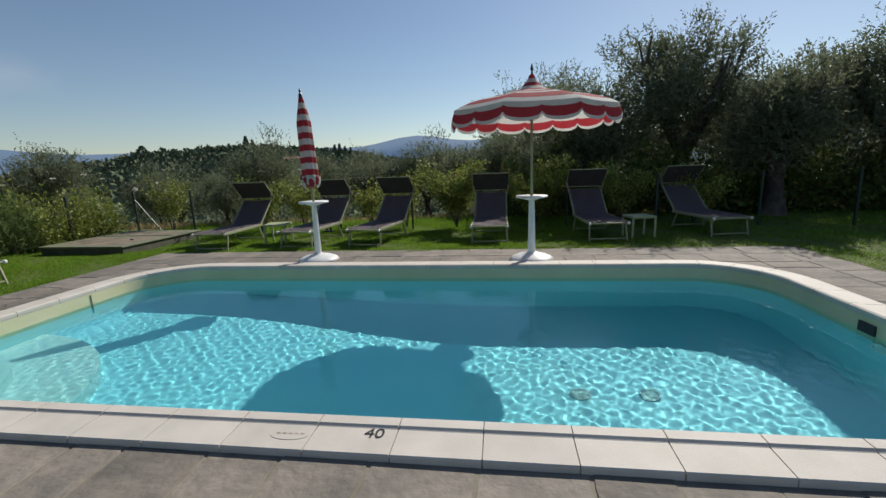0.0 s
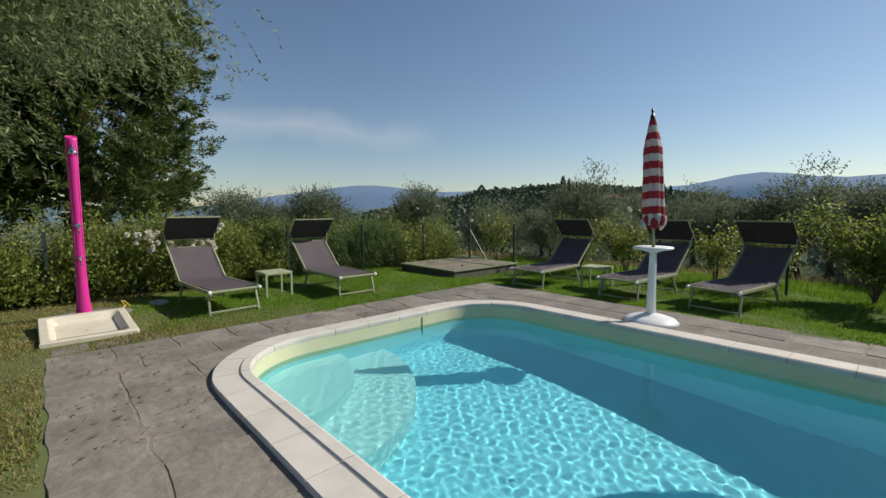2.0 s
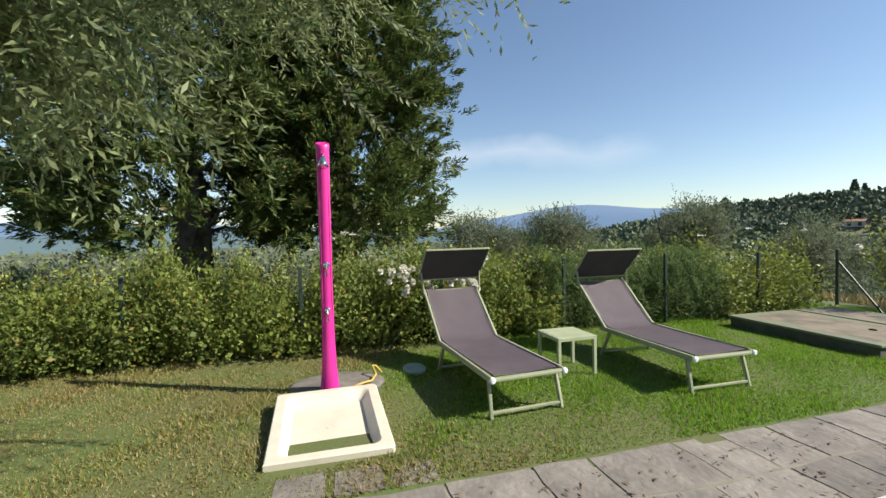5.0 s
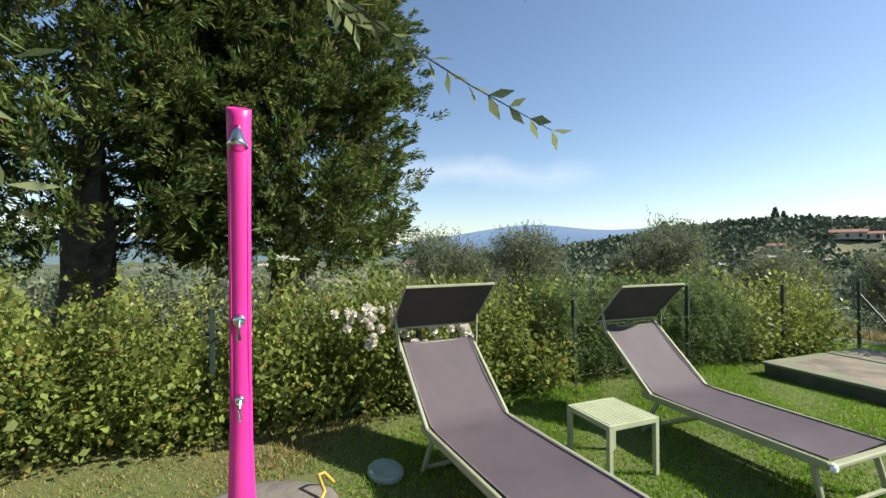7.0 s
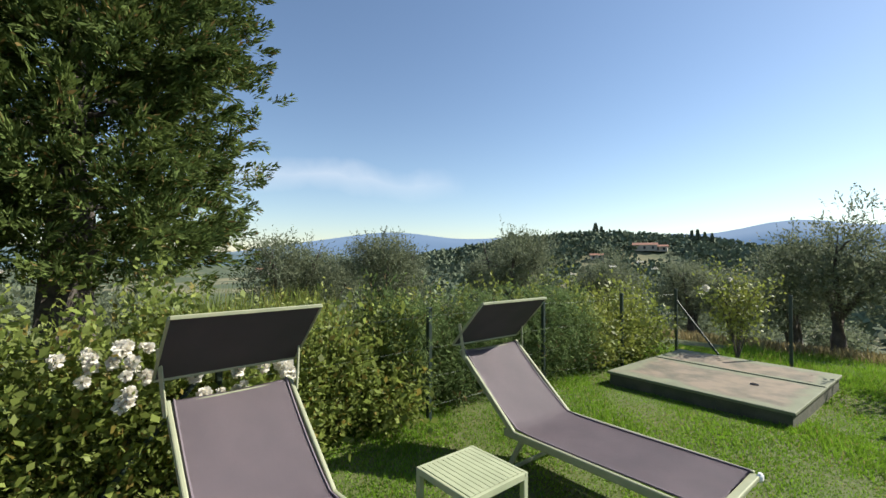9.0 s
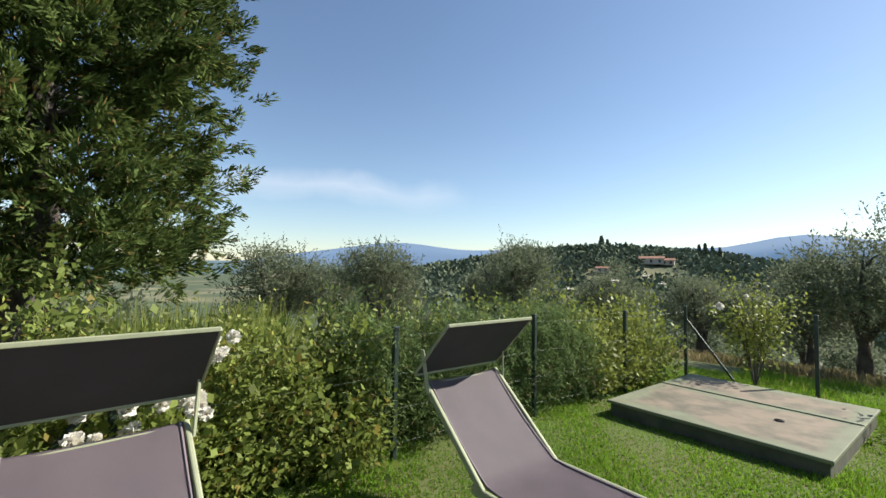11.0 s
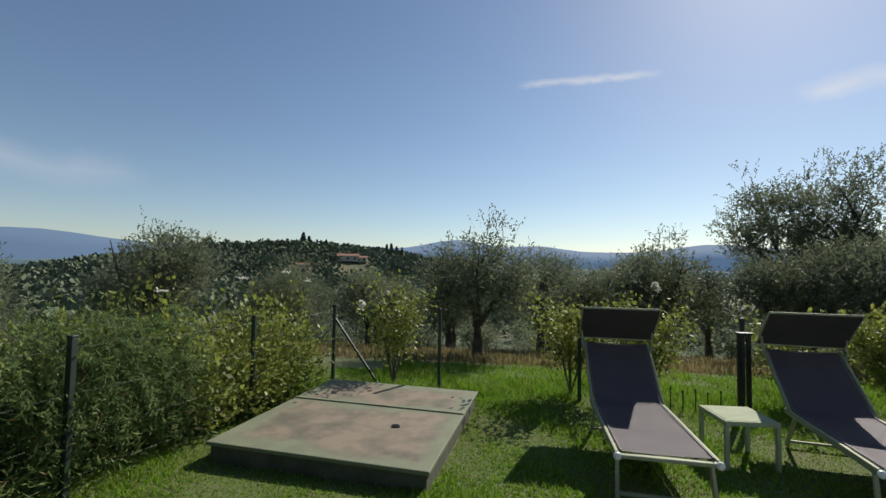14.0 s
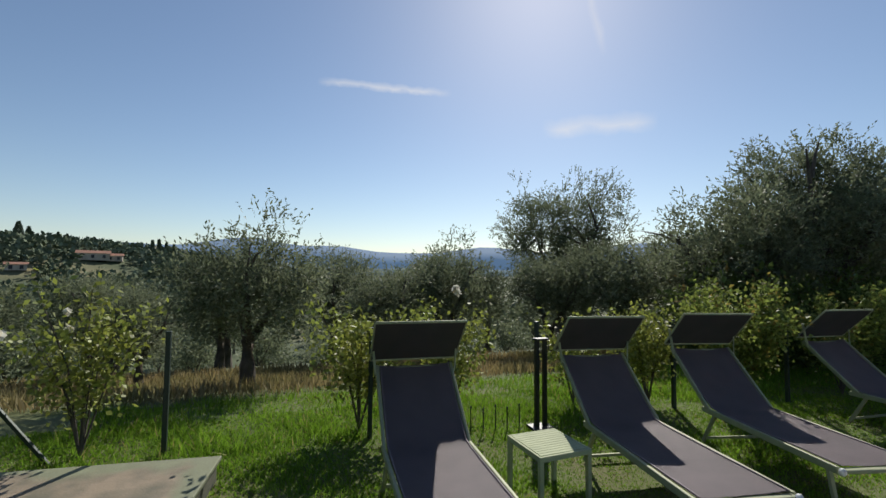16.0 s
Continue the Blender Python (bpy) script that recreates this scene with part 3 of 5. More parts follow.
LOUNGERS = [
    (-5.30, 3.07, 88.7, 0.07, "plum-grey mesh sun lounger with raised canopy beside the rose hedge"),
    (-5.03, 5.06, 84.3, 0.0, "plum-grey mesh sun lounger on the lawn beside the side table"),
    (-3.27, 7.80, -4, 0.0, "plum-grey mesh sun lounger beside the raised lid"),
    (-1.51, 7.76, -10, 0.0, "plum-grey mesh sun lounger with canopy by the garden lamp"),
    (-0.12, 7.76, -14, 0.0, "plum-grey mesh sun lounger on the grass by a rose bush"),
    (2.36, 7.68, -5, 0.0, "plum-grey mesh sun lounger in front of rambling roses"),
    (4.57, 7.50, -2, 0.0, "plum-grey mesh sun lounger in the shade of the trees"),
    (6.88, 7.66, 3, 0.0, "plum-grey mesh sun lounger at the end of the row"),
]
for x, y, rz, vis, lab in LOUNGERS:
    lounger(pose(x, y, gz_at(x, y), 0, 0, rz), lab, vis)


def side_table(m, label):
    t = thing("side_table", label, "side table", "side tables", m)
    w, h = 0.47, 0.43
    for sx in (-1, 1):
        for sy in (-1, 1):
            part("leg", boxed(0.035, 0.035, h - 0.02, pose(sx * (w / 2 - 0.018), sy * (w / 2 - 0.018), (h - 0.02) / 2), 0.004), M_tablemat, t)
    for k in range(11):
        part("slat", boxed(w - 0.05, 0.0355, 0.012, pose(0, -w / 2 + 0.045 + k * 0.038, h - 0.004), 0.003), M_tablemat, t)
    for s in (-1, 1):
        part("apron", boxed(w, 0.022, 0.04, pose(0, s * (w / 2 - 0.011), h - 0.019), 0.004), M_tablemat, t)
        part("apron", boxed(0.022, w - 0.045, 0.04, pose(s * (w / 2 - 0.011), 0, h - 0.019), 0.004), M_tablemat, t)
    return t


tab = side_table(pose(-6.16, 4.09, 0, 0, 0, -5), "pale green slatted metal side table between two loungers")
for x, y, rz, lab in ((-2.28, 8.80, 3, "pale green slatted metal side table half in shade"), (5.33, 8.05, 4, "pale green slatted metal side table under the trees")):
    tagged(copy_thing(tab, pose(x, y, gz_at(x, y), 0, 0, rz)), lab)


def umbrella_base(t, up=Matrix.Identity(4)):
    part("base", lathe([(0.33, 0), (0.335, 0.025), (0.30, 0.06), (0.22, 0.09), (0.10, 0.115), (0.06, 0.14)], 40), M_white, t, "white domed plastic base", smooth=True)
    part("column", lathe([(0.062, 0.10), (0.055, 0.4), (0.045, 0.97)], 8), M_white, t, "white tapering column")
    part("table_top", lathe([(0.05, 0.93), (0.15, 0.965), (0.235, 0.975), (0.245, 0.99), (0.235, 1.005), (0.04, 1.0)], 40), M_white, t, "round white table top", smooth=True)
    part("pole", tube([up @ Vector((0, 0, 0.95)), up @ Vector((0, 0, 2.62))], [0.02, 0.02], 12), M_alu, t, "grey metal pole")


def parasol_open(m):
    t = thing("parasol", "open red and white striped parasol on a white base", "parasol", "parasols", m)
    umbrella_base(t)
    part("finial", lathe([(0.03, 2.70), (0.016, 2.76), (0.012, 2.80), (0.024, 2.825), (0.016, 2.86), (0.005, 2.90)], 12), M_lamp, t, "small dark finial")
    prof = [(0.03, 2.75), (0.06, 2.69), (0.10, 2.63), (0.16, 2.575), (0.24, 2.53), (0.36, 2.495), (0.50, 2.465), (0.64, 2.435), (0.80, 2.40), (0.95, 2.36), (1.08, 2.31), (1.20, 2.25)]
    N, seg = 8, 6

    def rim(r, k):
        a = 2 * math.pi * k / (N * seg)
        u = (k % seg) / seg
        f = 1 - 0.055 * (1 - (2 * u - 1) ** 2) * min(1, r / 0.5)
        return a + 0.2, f

    bm = bmesh.new()
    rows = []
    for r, z in prof:
        rows.append([bm.verts.new((r * f * math.cos(a), r * f * math.sin(a), z - 0.03 * (1 - f) * 10 * (r / 1.2))) for a, f in (rim(r, k) for k in range(N * seg))])
    for j, (a, b) in enumerate(zip(rows, rows[1:])):
        for k in range(N * seg):
            f = bm.faces.new((a[k], a[(k + 1) % (N * seg)], b[(k + 1) % (N * seg)], b[k]))
            f.material_index = [1, 0, 1, 0, 1, 0, 1, 0, 1, 1, 0][j]
            f.smooth = True
    can = part("canopy", bm, M_wcan, t, "red and white ringed canvas canopy")
    can.data.materials.append(M_red)
    # valance with scallops
    bm = bmesh.new()
    n = N * seg
    sub = 4
    cols = []
    for k in range(n * sub):
        kk = k / sub
        k0 = int(kk) % n
        a0, f0 = rim(1.2, k0)
        a1, f1 = rim(1.2, (k0 + 1) % n)
        w = kk - int(kk)
        if a1 < a0:
            a1 += 2 * math.pi
        a, f = a0 + (a1 - a0) * w, f0 + (f1 - f0) * w
        u = (kk / 3) % 1.0
        drop = 0.155 + 0.085 * math.sqrt(max(0, 1 - (2 * u - 1) ** 2))
        r = 1.2 * f
        zt = 2.25 - 0.3 * (1 - f)
        cols.append([bm.verts.new(((r + 0.05 * q) * math.cos(a), (r + 0.05 * q) * math.sin(a), zt - drop * q)) for q in (0, 0.3, 0.82, 1.0)])
    for a, b in zip(cols, cols[1:] + cols[:1]):
        for q in range(3):
            f = bm.faces.new((a[q], a[q + 1], b[q + 1], b[q]))
            f.material_index = (0, 1, 0)[q]
            f.smooth = True
    val = part("valance", bm, M_wcan, t, "scalloped red and white valance")
    val.data.materials.append(M_red)
    for k in range(N):
        a = 2 * math.pi * k / N + 0.2
        part("rib", tube([(0.03 * math.cos(a), 0.03 * math.sin(a), 2.52), (0.6 * math.cos(a), 0.6 * math.sin(a), 2.42), (1.19 * math.cos(a), 1.19 * math.sin(a), 2.235)], [0.006] * 3, 5), M_alu, t)
        part("strut", tube([(0.03 * math.cos(a), 0.03 * math.sin(a), 2.1), (0.6 * math.cos(a), 0.6 * math.sin(a), 2.41)], [0.005] * 2, 5), M_alu, t)
    return t


def parasol_closed(m):
    t = thing("parasol", "closed red and white striped parasol on a white base", "parasol", "parasols", m)
    up = pose(0, 0, 1.0, -9, -5, 0) @ Matrix.Translation((0, 0, -1.0))
    umbrella_base(t, up)
    n = 32

    def folded(z0, z1, r0, r1, ruffle, phase):
        bm = bmesh.new()
        rows = []
        for j in range(6):
            q = j / 5
            z, r = z0 + (z1 - z0) * q, r0 + (r1 - r0) * q
            rows.append([bm.verts.new(up @ Vector(((r * (1 + ruffle * math.sin(8 * a + phase))) * math.cos(a), (r * (1 + ruffle * math.sin(8 * a + phase))) * math.sin(a), z))) for a in (2 * math.pi * k / n for k in range(n))])
        for a, b in zip(rows, rows[1:]):
            for k in range(n):
                bm.faces.new((a[k], a[(k + 1) % n], b[(k + 1) % n], b[k]))
        return bm

    zs = np.linspace(2.72, 1.42, 14)
    rs = np.interp(zs, [1.42, 2.3, 2.72], [0.125, 0.105, 0.03])
    for k in range(13):
        part("canvas_band", folded(zs[k], zs[k + 1], rs[k], rs[k + 1], 0.16, 0.15 * k), M_red if k % 2 == 0 else M_wcan, t, smooth=True)
    part("gathered_hem", folded(1.42, 1.30, 0.125, 0.10, 0.25, 1), M_wcan, t, smooth=True)
    for k in range(16):
        a = k * 2 * math.pi / 16
        bm = bmesh.new()
        c = Vector((0.13 * math.cos(a), 0.13 * math.sin(a), 1.33 + 0.04 * math.sin(k * 2.3)))
        bmesh.ops.create_uvsphere(bm, u_segments=8, v_segments=5, radius=1, matrix=up @ Matrix.Translation(c) @ pose(0, 0, 0, 30 * math.sin(k), 20, math.degrees(a)) @ Matrix.Diagonal((0.025, 0.045, 0.075, 1)))
        part("flounce", bm, M_red if k % 2 else M_wcan, t, smooth=True)
    part("finial", tube([up @ Vector((0, 0, z)) for z in (2.70, 2.76, 2.80, 2.83, 2.87)], [0.032, 0.03, 0.012, 0.02, 0.006], 10), M_lamp, t)
    return t


parasol_open(pose(2.92, 6.10, 0.0, 0, 0, 8))
parasol_closed(pose(-0.60, 6.48, 0.0))


def shower(m):
    t = thing("garden_shower", "bright pink plastic garden shower column with chrome taps", "shower", m=m)
    prof = [(0.135, 0.10, 0.0), (0.125, 0.095, 0.05), (0.10, 0.085, 0.25), (0.085, 0.075, 0.55), (0.078, 0.07, 1.0), (0.082, 0.072, 1.8), (0.088, 0.075, 2.28), (0.09, 0.076, 2.32), (0.083, 0.07, 2.325), (0.078, 0.065, 2.31)]
    bm = tube_profile([(ry * 0.78, rx * 0.72, z * 1.05) for rx, ry, z in prof], 28)
    for v in bm.verts:
        if v.co.z > 2.3:
            v.co.z -= 0.35 * v.co.x
    part("column", bm, M_pink, t, "pink moulded plastic column", smooth=True)
    for s in (-1, 1):
        part("edge_rib", tube([(0.036, s * (0.043 + 0.022 * max(0, 1 - z / 0.5)), z) for z in (0.02, 0.25, 0.55, 1.0, 1.6, 2.33)], [0.008] * 6, 6), M_pink, t)
    head = part("shower_head", tube([(0.05, 0, 2.29), (0.10, 0, 2.31), (0.125, 0, 2.28), (0.135, 0, 2.23), (0.14, 0, 2.20), (0.142, 0, 2.195)], [0.018, 0.018, 0.024, 0.045, 0.052, 0.04], 16), M_chrome, t, "chrome shower head", smooth=True)
    for z, r in ((1.275, 0.032), (0.835, 0.026)):
        tap = part("tap", tube([(0.05, 0, z), (0.10, 0, z), (0.105, 0, z)], [r, r, r * 0.8], 14), M_chrome, t, "chrome tap", smooth=True)
        part("lever", tube([(0.10, 0, z), (0.125, 0.0, z - 0.03), (0.125, 0.0, z - 0.10)], [0.009, 0.009, 0.012], 8), M_chrome, tap)
    return t


shower(pose(-6.50, 1.52, 0.03, 0, 2.5, -5))


def shower_tray(m):
    t = thing("shower_tray", "ivory ceramic shower tray set in the grass", "shower tray", m=m)
    w, d = 0.45, 0.56
    rings = []
    for hw, hd, z in ((w, d, -0.09), (w, d, 0.0), (w - 0.01, d - 0.01, 0.012), (w - 0.085, d - 0.075, 0.012), (w - 0.10, d - 0.09, 0.0), (w - 0.15, d - 0.15, -0.07)):
        rings.append([(x, y, z) for x, y in rounded(hd, hw, 0.03 if hw > 0.4 else 0.06, 0.2)])
    k = min(len(r) for r in rings)
    rings = [r[:k] for r in rings]
    part("tray", loft(rings, M_tray, "tray", cap_last=True), None, t)
    part("drain", lathe([(0.03, -0.069), (0.03, -0.066), (0.022, -0.067)], 16), M_tray, t)
    return t


shower_tray(pose(-5.70, 1.44, 0.085, 0, 4.5, -4))
for k, (x, y, s) in enumerate([(-5.45, -1.15, 0.11), (-5.30, -1.22, 0.08), (-5.55, -1.30, 0.09), (-5.38, -1.05, 0.06)]):
    bm = bmesh.new()
    bmesh.ops.create_icosphere(bm, subdivisions=2, radius=s)
    for v in bm.verts:
        v.co *= 1 + 0.3 * noise.noise(v.co * 9 + Vector((k, 0, 0)))
        v.co.z *= 0.7
    st = part("stone", bm, M_stone, None)
    st.location = (x, y, s * 0.4)
    tagged(st, "small rough stone lying in the lawn", "stone", "lawn stones")
# flat rock under the shower, hose, valve cover
rock = bmesh.new()
bmesh.ops.create_icosphere(rock, subdivisions=3, radius=1, matrix=Matrix.Diagonal((0.42, 0.5, 0.05, 1)))
for v in rock.verts:
    v.co *= 1 + 0.15 * noise.noise(v.co * 4)
rk = part("flat_rock", rock, M_stone, None, smooth=True)
rk.location = (-6.72, 1.62, 0.0)
tagged(rk, "flat grey rock under the shower column", "rock")
hs = part("garden_hose", tube([(-6.45, 1.75, 0.06), (-6.5, 1.85, 0.065), (-6.55, 1.95, 0.06), (-6.68, 2.02, 0.08), (-6.8, 2.0, 0.14), (-6.85, 2.05, 0.12), (-6.86, 2.12, 0.03)], [0.012] * 7, 8), M_hose, None, smooth=True)
tagged(hs, "short yellow garden hose lying by the shower", "hose")
vc = part("valve_cover", tube_profile([(0.17, 0.13, 0.0), (0.17, 0.13, 0.025), (0.155, 0.115, 0.04), (0.06, 0.05, 0.045)], 24), M_greenbox, None)
vc.location = (-6.85, 2.5, 0.01)
tagged(vc, "pale green round valve cover in the grass", "cover")


def raised_lid(m):
    t = thing("raised_lid", "low square tank with a weathered two-part resin lid", "tank lid", m=m)
    sx, sy, h = 2.04, 2.26, 0.17
    part("side_wall", boxed(sx - 0.06, sy - 0.06, h, pose(0, 0, h / 2 - 0.06), 0.006), M_slabside, t, "dark mottled concrete side")
    split = -sy / 2 + 0.60 * sy
    for y0, y1 in ((-sy / 2, split - 0.006), (split + 0.006, sy / 2)):
        part("lid", boxed(sx, y1 - y0, 0.035, pose(0, (y0 + y1) / 2, h - 0.04), 0.008), M_lid, t, "pale green resin lid with a worn pinkish middle")
    part("hinge_ridge", boxed(sx - 0.02, 0.03, 0.02, pose(0, split, h - 0.018), 0.006), M_slabrim, t)
    part("finger_hole", tube_profile([(0.045, 0.03, 0.0), (0.045, 0.03, 0.012), (0.035, 0.022, 0.014), (0.03, 0.018, 0.004)], 14), M_dark, t).location = (0.45, -0.32, h - 0.02)
    return t


raised_lid(pose(-5.91, 8.90, 0.0, 0, 0, -6.5))


def fence_post(x, y, h=1.18, brace=None):
    z = gz_at(x, y)
    t = thing("fence_post", "slim dark green metal fence post", "fence post", "fence posts", pose(x, y, z - 0.05))
    part("post", boxed(0.045, 0.045, h, pose(0, 0, h / 2), 0.004), M_post, t)
    part("cap", boxed(0.052, 0.052, 0.02, pose(0, 0, h + 0.01), 0.006), M_post, t)
    if brace:
        part("brace", bar((0, 0, h * 0.85), (brace[0], brace[1], 0.03), 0.03, 0.03, 0.003), M_post, t)
    return t


POSTS = [(-8.35, -4.6), (-8.38, -2.7), (-8.38, -0.75), (-8.15, 1.32), (-7.95, 3.25), (-7.72, 5.20), (-7.55, 7.10), (-7.30, 9.0), (-7.02, 10.72), (-5.37, 10.62), (-3.43, 10.42), (-1.35, 10.5), (0.58, 10.24), (2.33, 9.95), (4.3, 9.7), (6.2, 9.3), (8.22, 8.95), (9.75, 8.42)]
for x, y in POSTS:
    b = (0.75, -0.05) if abs(x + 7.02) < 0.01 else ((0.05, -0.85) if abs(x + 7.95) < 0.01 else None)
    fence_post(x, y, 1.2, b)
for k, ((x0, y0), (x1, y1)) in enumerate(zip(POSTS, POSTS[1:])):
    if k >= 9:
        continue
    t = thing("wire_fence_panel", "thin green wire fence between two posts", "wire fence", "fence panels", pose(0, 0, 0))
    za, zb = gz_at(x0, y0), gz_at(x1, y1)
    for h in (0.15, 0.45, 0.75, 1.08):
        part("wire", tube([(x0, y0, za + h), ((x0 + x1) / 2, (y0 + y1) / 2, (za + zb) / 2 + h - 0.015), (x1, y1, zb + h)], [0.0013] * 3, 4), M_post, t)


def garden_lamp(m):
    t = thing("garden_lamp", "dark metal twin-pillar garden lamp on a plate", "garden lamp", m=m)
    part("foot_plate", boxed(0.26, 0.2, 0.03, pose(0, 0, 0.015), 0.006), M_lamp, t)
    for s in (-1, 1):
        part("pillar", boxed(0.045, 0.045, 0.98, pose(s * 0.05, 0, 0.5), 0.005), M_lamp, t)
    part("cap", boxed(0.17, 0.09, 0.025, pose(0, 0, 1.0), 0.006), M_lamp, t)
    return t


garden_lamp(pose(-1.55, 10.08, gz_at(-1.55, 10.08) + 0.02))


for k in range(8):
    x = -2.75 + 0.14 * k
    t = thing("garden_stake", "short dark metal stake in the grass", "stake", "row of short stakes", pose(x, 10.32 - 0.02 * k, gz_at(x, 10.3)))
    part("rod", tube([(0, 0, -0.05), (0.004 * (k % 3 - 1), 0, 0.24 + 0.03 * (k % 2))], [0.008, 0.007], 7), M_post, t)
    part("tip", lathe([(0.011, 0.23 + 0.03 * (k % 2)), (0.011, 0.25 + 0.03 * (k % 2)), (0.004, 0.262 + 0.03 * (k % 2))], 8), M_post, t)


# ---- plants ----
def tree_skeleton(h, spread, r, rnd, forks=4, lean=(0, 0), base_split=0.3):
    """Curves of a trunk and limbs: lists of points and radii."""
    out = []
    top = Vector((lean[0] * 0.5, lean[1] * 0.5, h * base_split))
    out.append(([(0, 0, -0.25), (0.02, 0, 0.05), (lean[0] * 0.2, lean[1] * 0.2, h * base_split * 0.5), tuple(top)], [r * 1.5, r * 1.15, r * 0.92, r * 0.85]))
    for k in range(forks):
        a = 2 * math.pi * (k + rnd.uniform(-0.25, 0.25)) / forks
        d = Vector((math.cos(a), math.sin(a), 0)) * spread * rnd.uniform(0.55, 0.8)
        e = top + d + Vector((0, 0, h * rnd.uniform(0.35, 0.6)))
        m1 = top + d * 0.35 + Vector((0, 0, h * 0.14))
        m2 = top + d * 0.75 + Vector((rnd.uniform(-0.1, 0.1), rnd.uniform(-0.1, 0.1), h * 0.30))
        out.append(([tuple(top - Vector((0, 0, 0.05))), tuple(m1), tuple(m2), tuple(e)], [r * 0.62, r * 0.42, r * 0.26, r * 0.06]))
        for q in range(3):
            s = m1.lerp(e, rnd.uniform(0.2, 0.8))
            f = s + Vector((rnd.uniform(-1, 1), rnd.uniform(-1, 1), rnd.uniform(0.1, 0.9))) * spread * 0.4
            out.append(([tuple(s), tuple(s.lerp(f, 0.5) + Vector((0, 0, 0.08))), tuple(f)], [r * 0.2, r * 0.12, r * 0.03]))
    return out


def join_tubes(curves, sides=7):
    V, F, o = [], [], 0
    for pts, rad in curves:
        bm = tube(pts, rad, sides, caps=False)
        bm.verts.index_update()
        V += [tuple(v.co) for v in bm.verts]
        F += [tuple(v.index + o for v in f.verts) for f in bm.faces]
        o += len(bm.verts)
        bm.free()
    return V, F


def crown_points(centre, radii, clumps, per, spread, seed, low=-1.0, shell=0.45):
    """Twig origins in clumps over the shells of several lobes that fill an ellipsoid."""
    g = np.random.default_rng(seed)
    lobes = 24
    ld = unit(g.normal(size=(lobes, 3)))
    ld[:, 2] = ld[:, 2] * 0.9 - 0.05
    lc = ld * g.uniform(0.30, 0.74, (lobes, 1))
    lr = g.uniform(0.30, 0.45, lobes)
    pick = g.integers(0, lobes, clumps)
    d = unit(g.normal(size=(clumps, 3)))
    keep = d[:, 2] > low
    d, pick = d[keep], pick[keep]
    c = lc[pick] + d * lr[pick][:, None] * (g.uniform(shell, 1.0, size=(len(d), 1)) ** 0.6) * (1 + 0.08 * g.normal(size=(len(d), 1)))
    P = np.repeat(c, per, axis=0) * np.asarray(radii) + g.normal(size=(len(c) * per, 3)) * spread
    return P + np.asarray(centre), np.repeat(unit(d + lc[pick]), per, axis=0), g


def olive_foliage(name, centre, radii, clumps, per, leaves, length, width, seed, spread=0.16, low=-0.75, droop=0.15, upward=0.5, clear=None, material=None):
    P, d, g = crown_points(centre, radii, clumps, per, spread, seed, low)
    D = unit(d * 0.6 + g.normal(size=P.shape) * 0.6 + np.array([0, 0, upward - droop]))
    tw = g.uniform(0.18, 0.42, size=len(P)) * (length / 0.06) ** 0.7 * 0.85
    k = leaves
    s = np.linspace(0.1, 1, k)
    Q = (P[:, None, :] + D[:, None, :] * (tw[:, None] * s)[:, :, None] + np.array([0, 0, -1.0]) * (droop * tw[:, None] * s ** 2)[:, :, None]).reshape(-1, 3)
    DD = unit(np.repeat(D, k, axis=0) * 0.8 + g.normal(size=Q.shape) * 0.55)
    if clear is not None:
        keep = np.ones(len(Q), bool)
        for (px, py, pz), rad in clear:
            keep &= np.linalg.norm(Q - np.array([px, py, pz]), axis=1) > rad
        Q, DD = Q[keep], DD[keep]
    return leaf_mesh(name, Q, DD, length * g.uniform(0.7, 1.25, len(Q)), width * g.uniform(0.8, 1.2, len(Q)), material or M_olive)


def tree(name, label, x, y, h, radii, r, crown, seed, forks=4, base=None, split=0.3, group="", cat="olive tree", bark=None):
    z = gz_at(x, y) if base is None else base
    t = thing(name, label, cat, group, pose(x, y, z))
    rnd = random.Random(seed)
    V, F = join_tubes(tree_skeleton(h, radii[0], r, rnd, forks, base_split=split))
    me = bpy.data.meshes.new("trunk")
    me.from_pydata(V, [], F)
    me.polygons.foreach_set("use_smooth", [True] * len(F))
    me.materials.append(bark or M_bark)
    part("trunk", me, None, t)
    part("crown", crown, None, t)
    return t


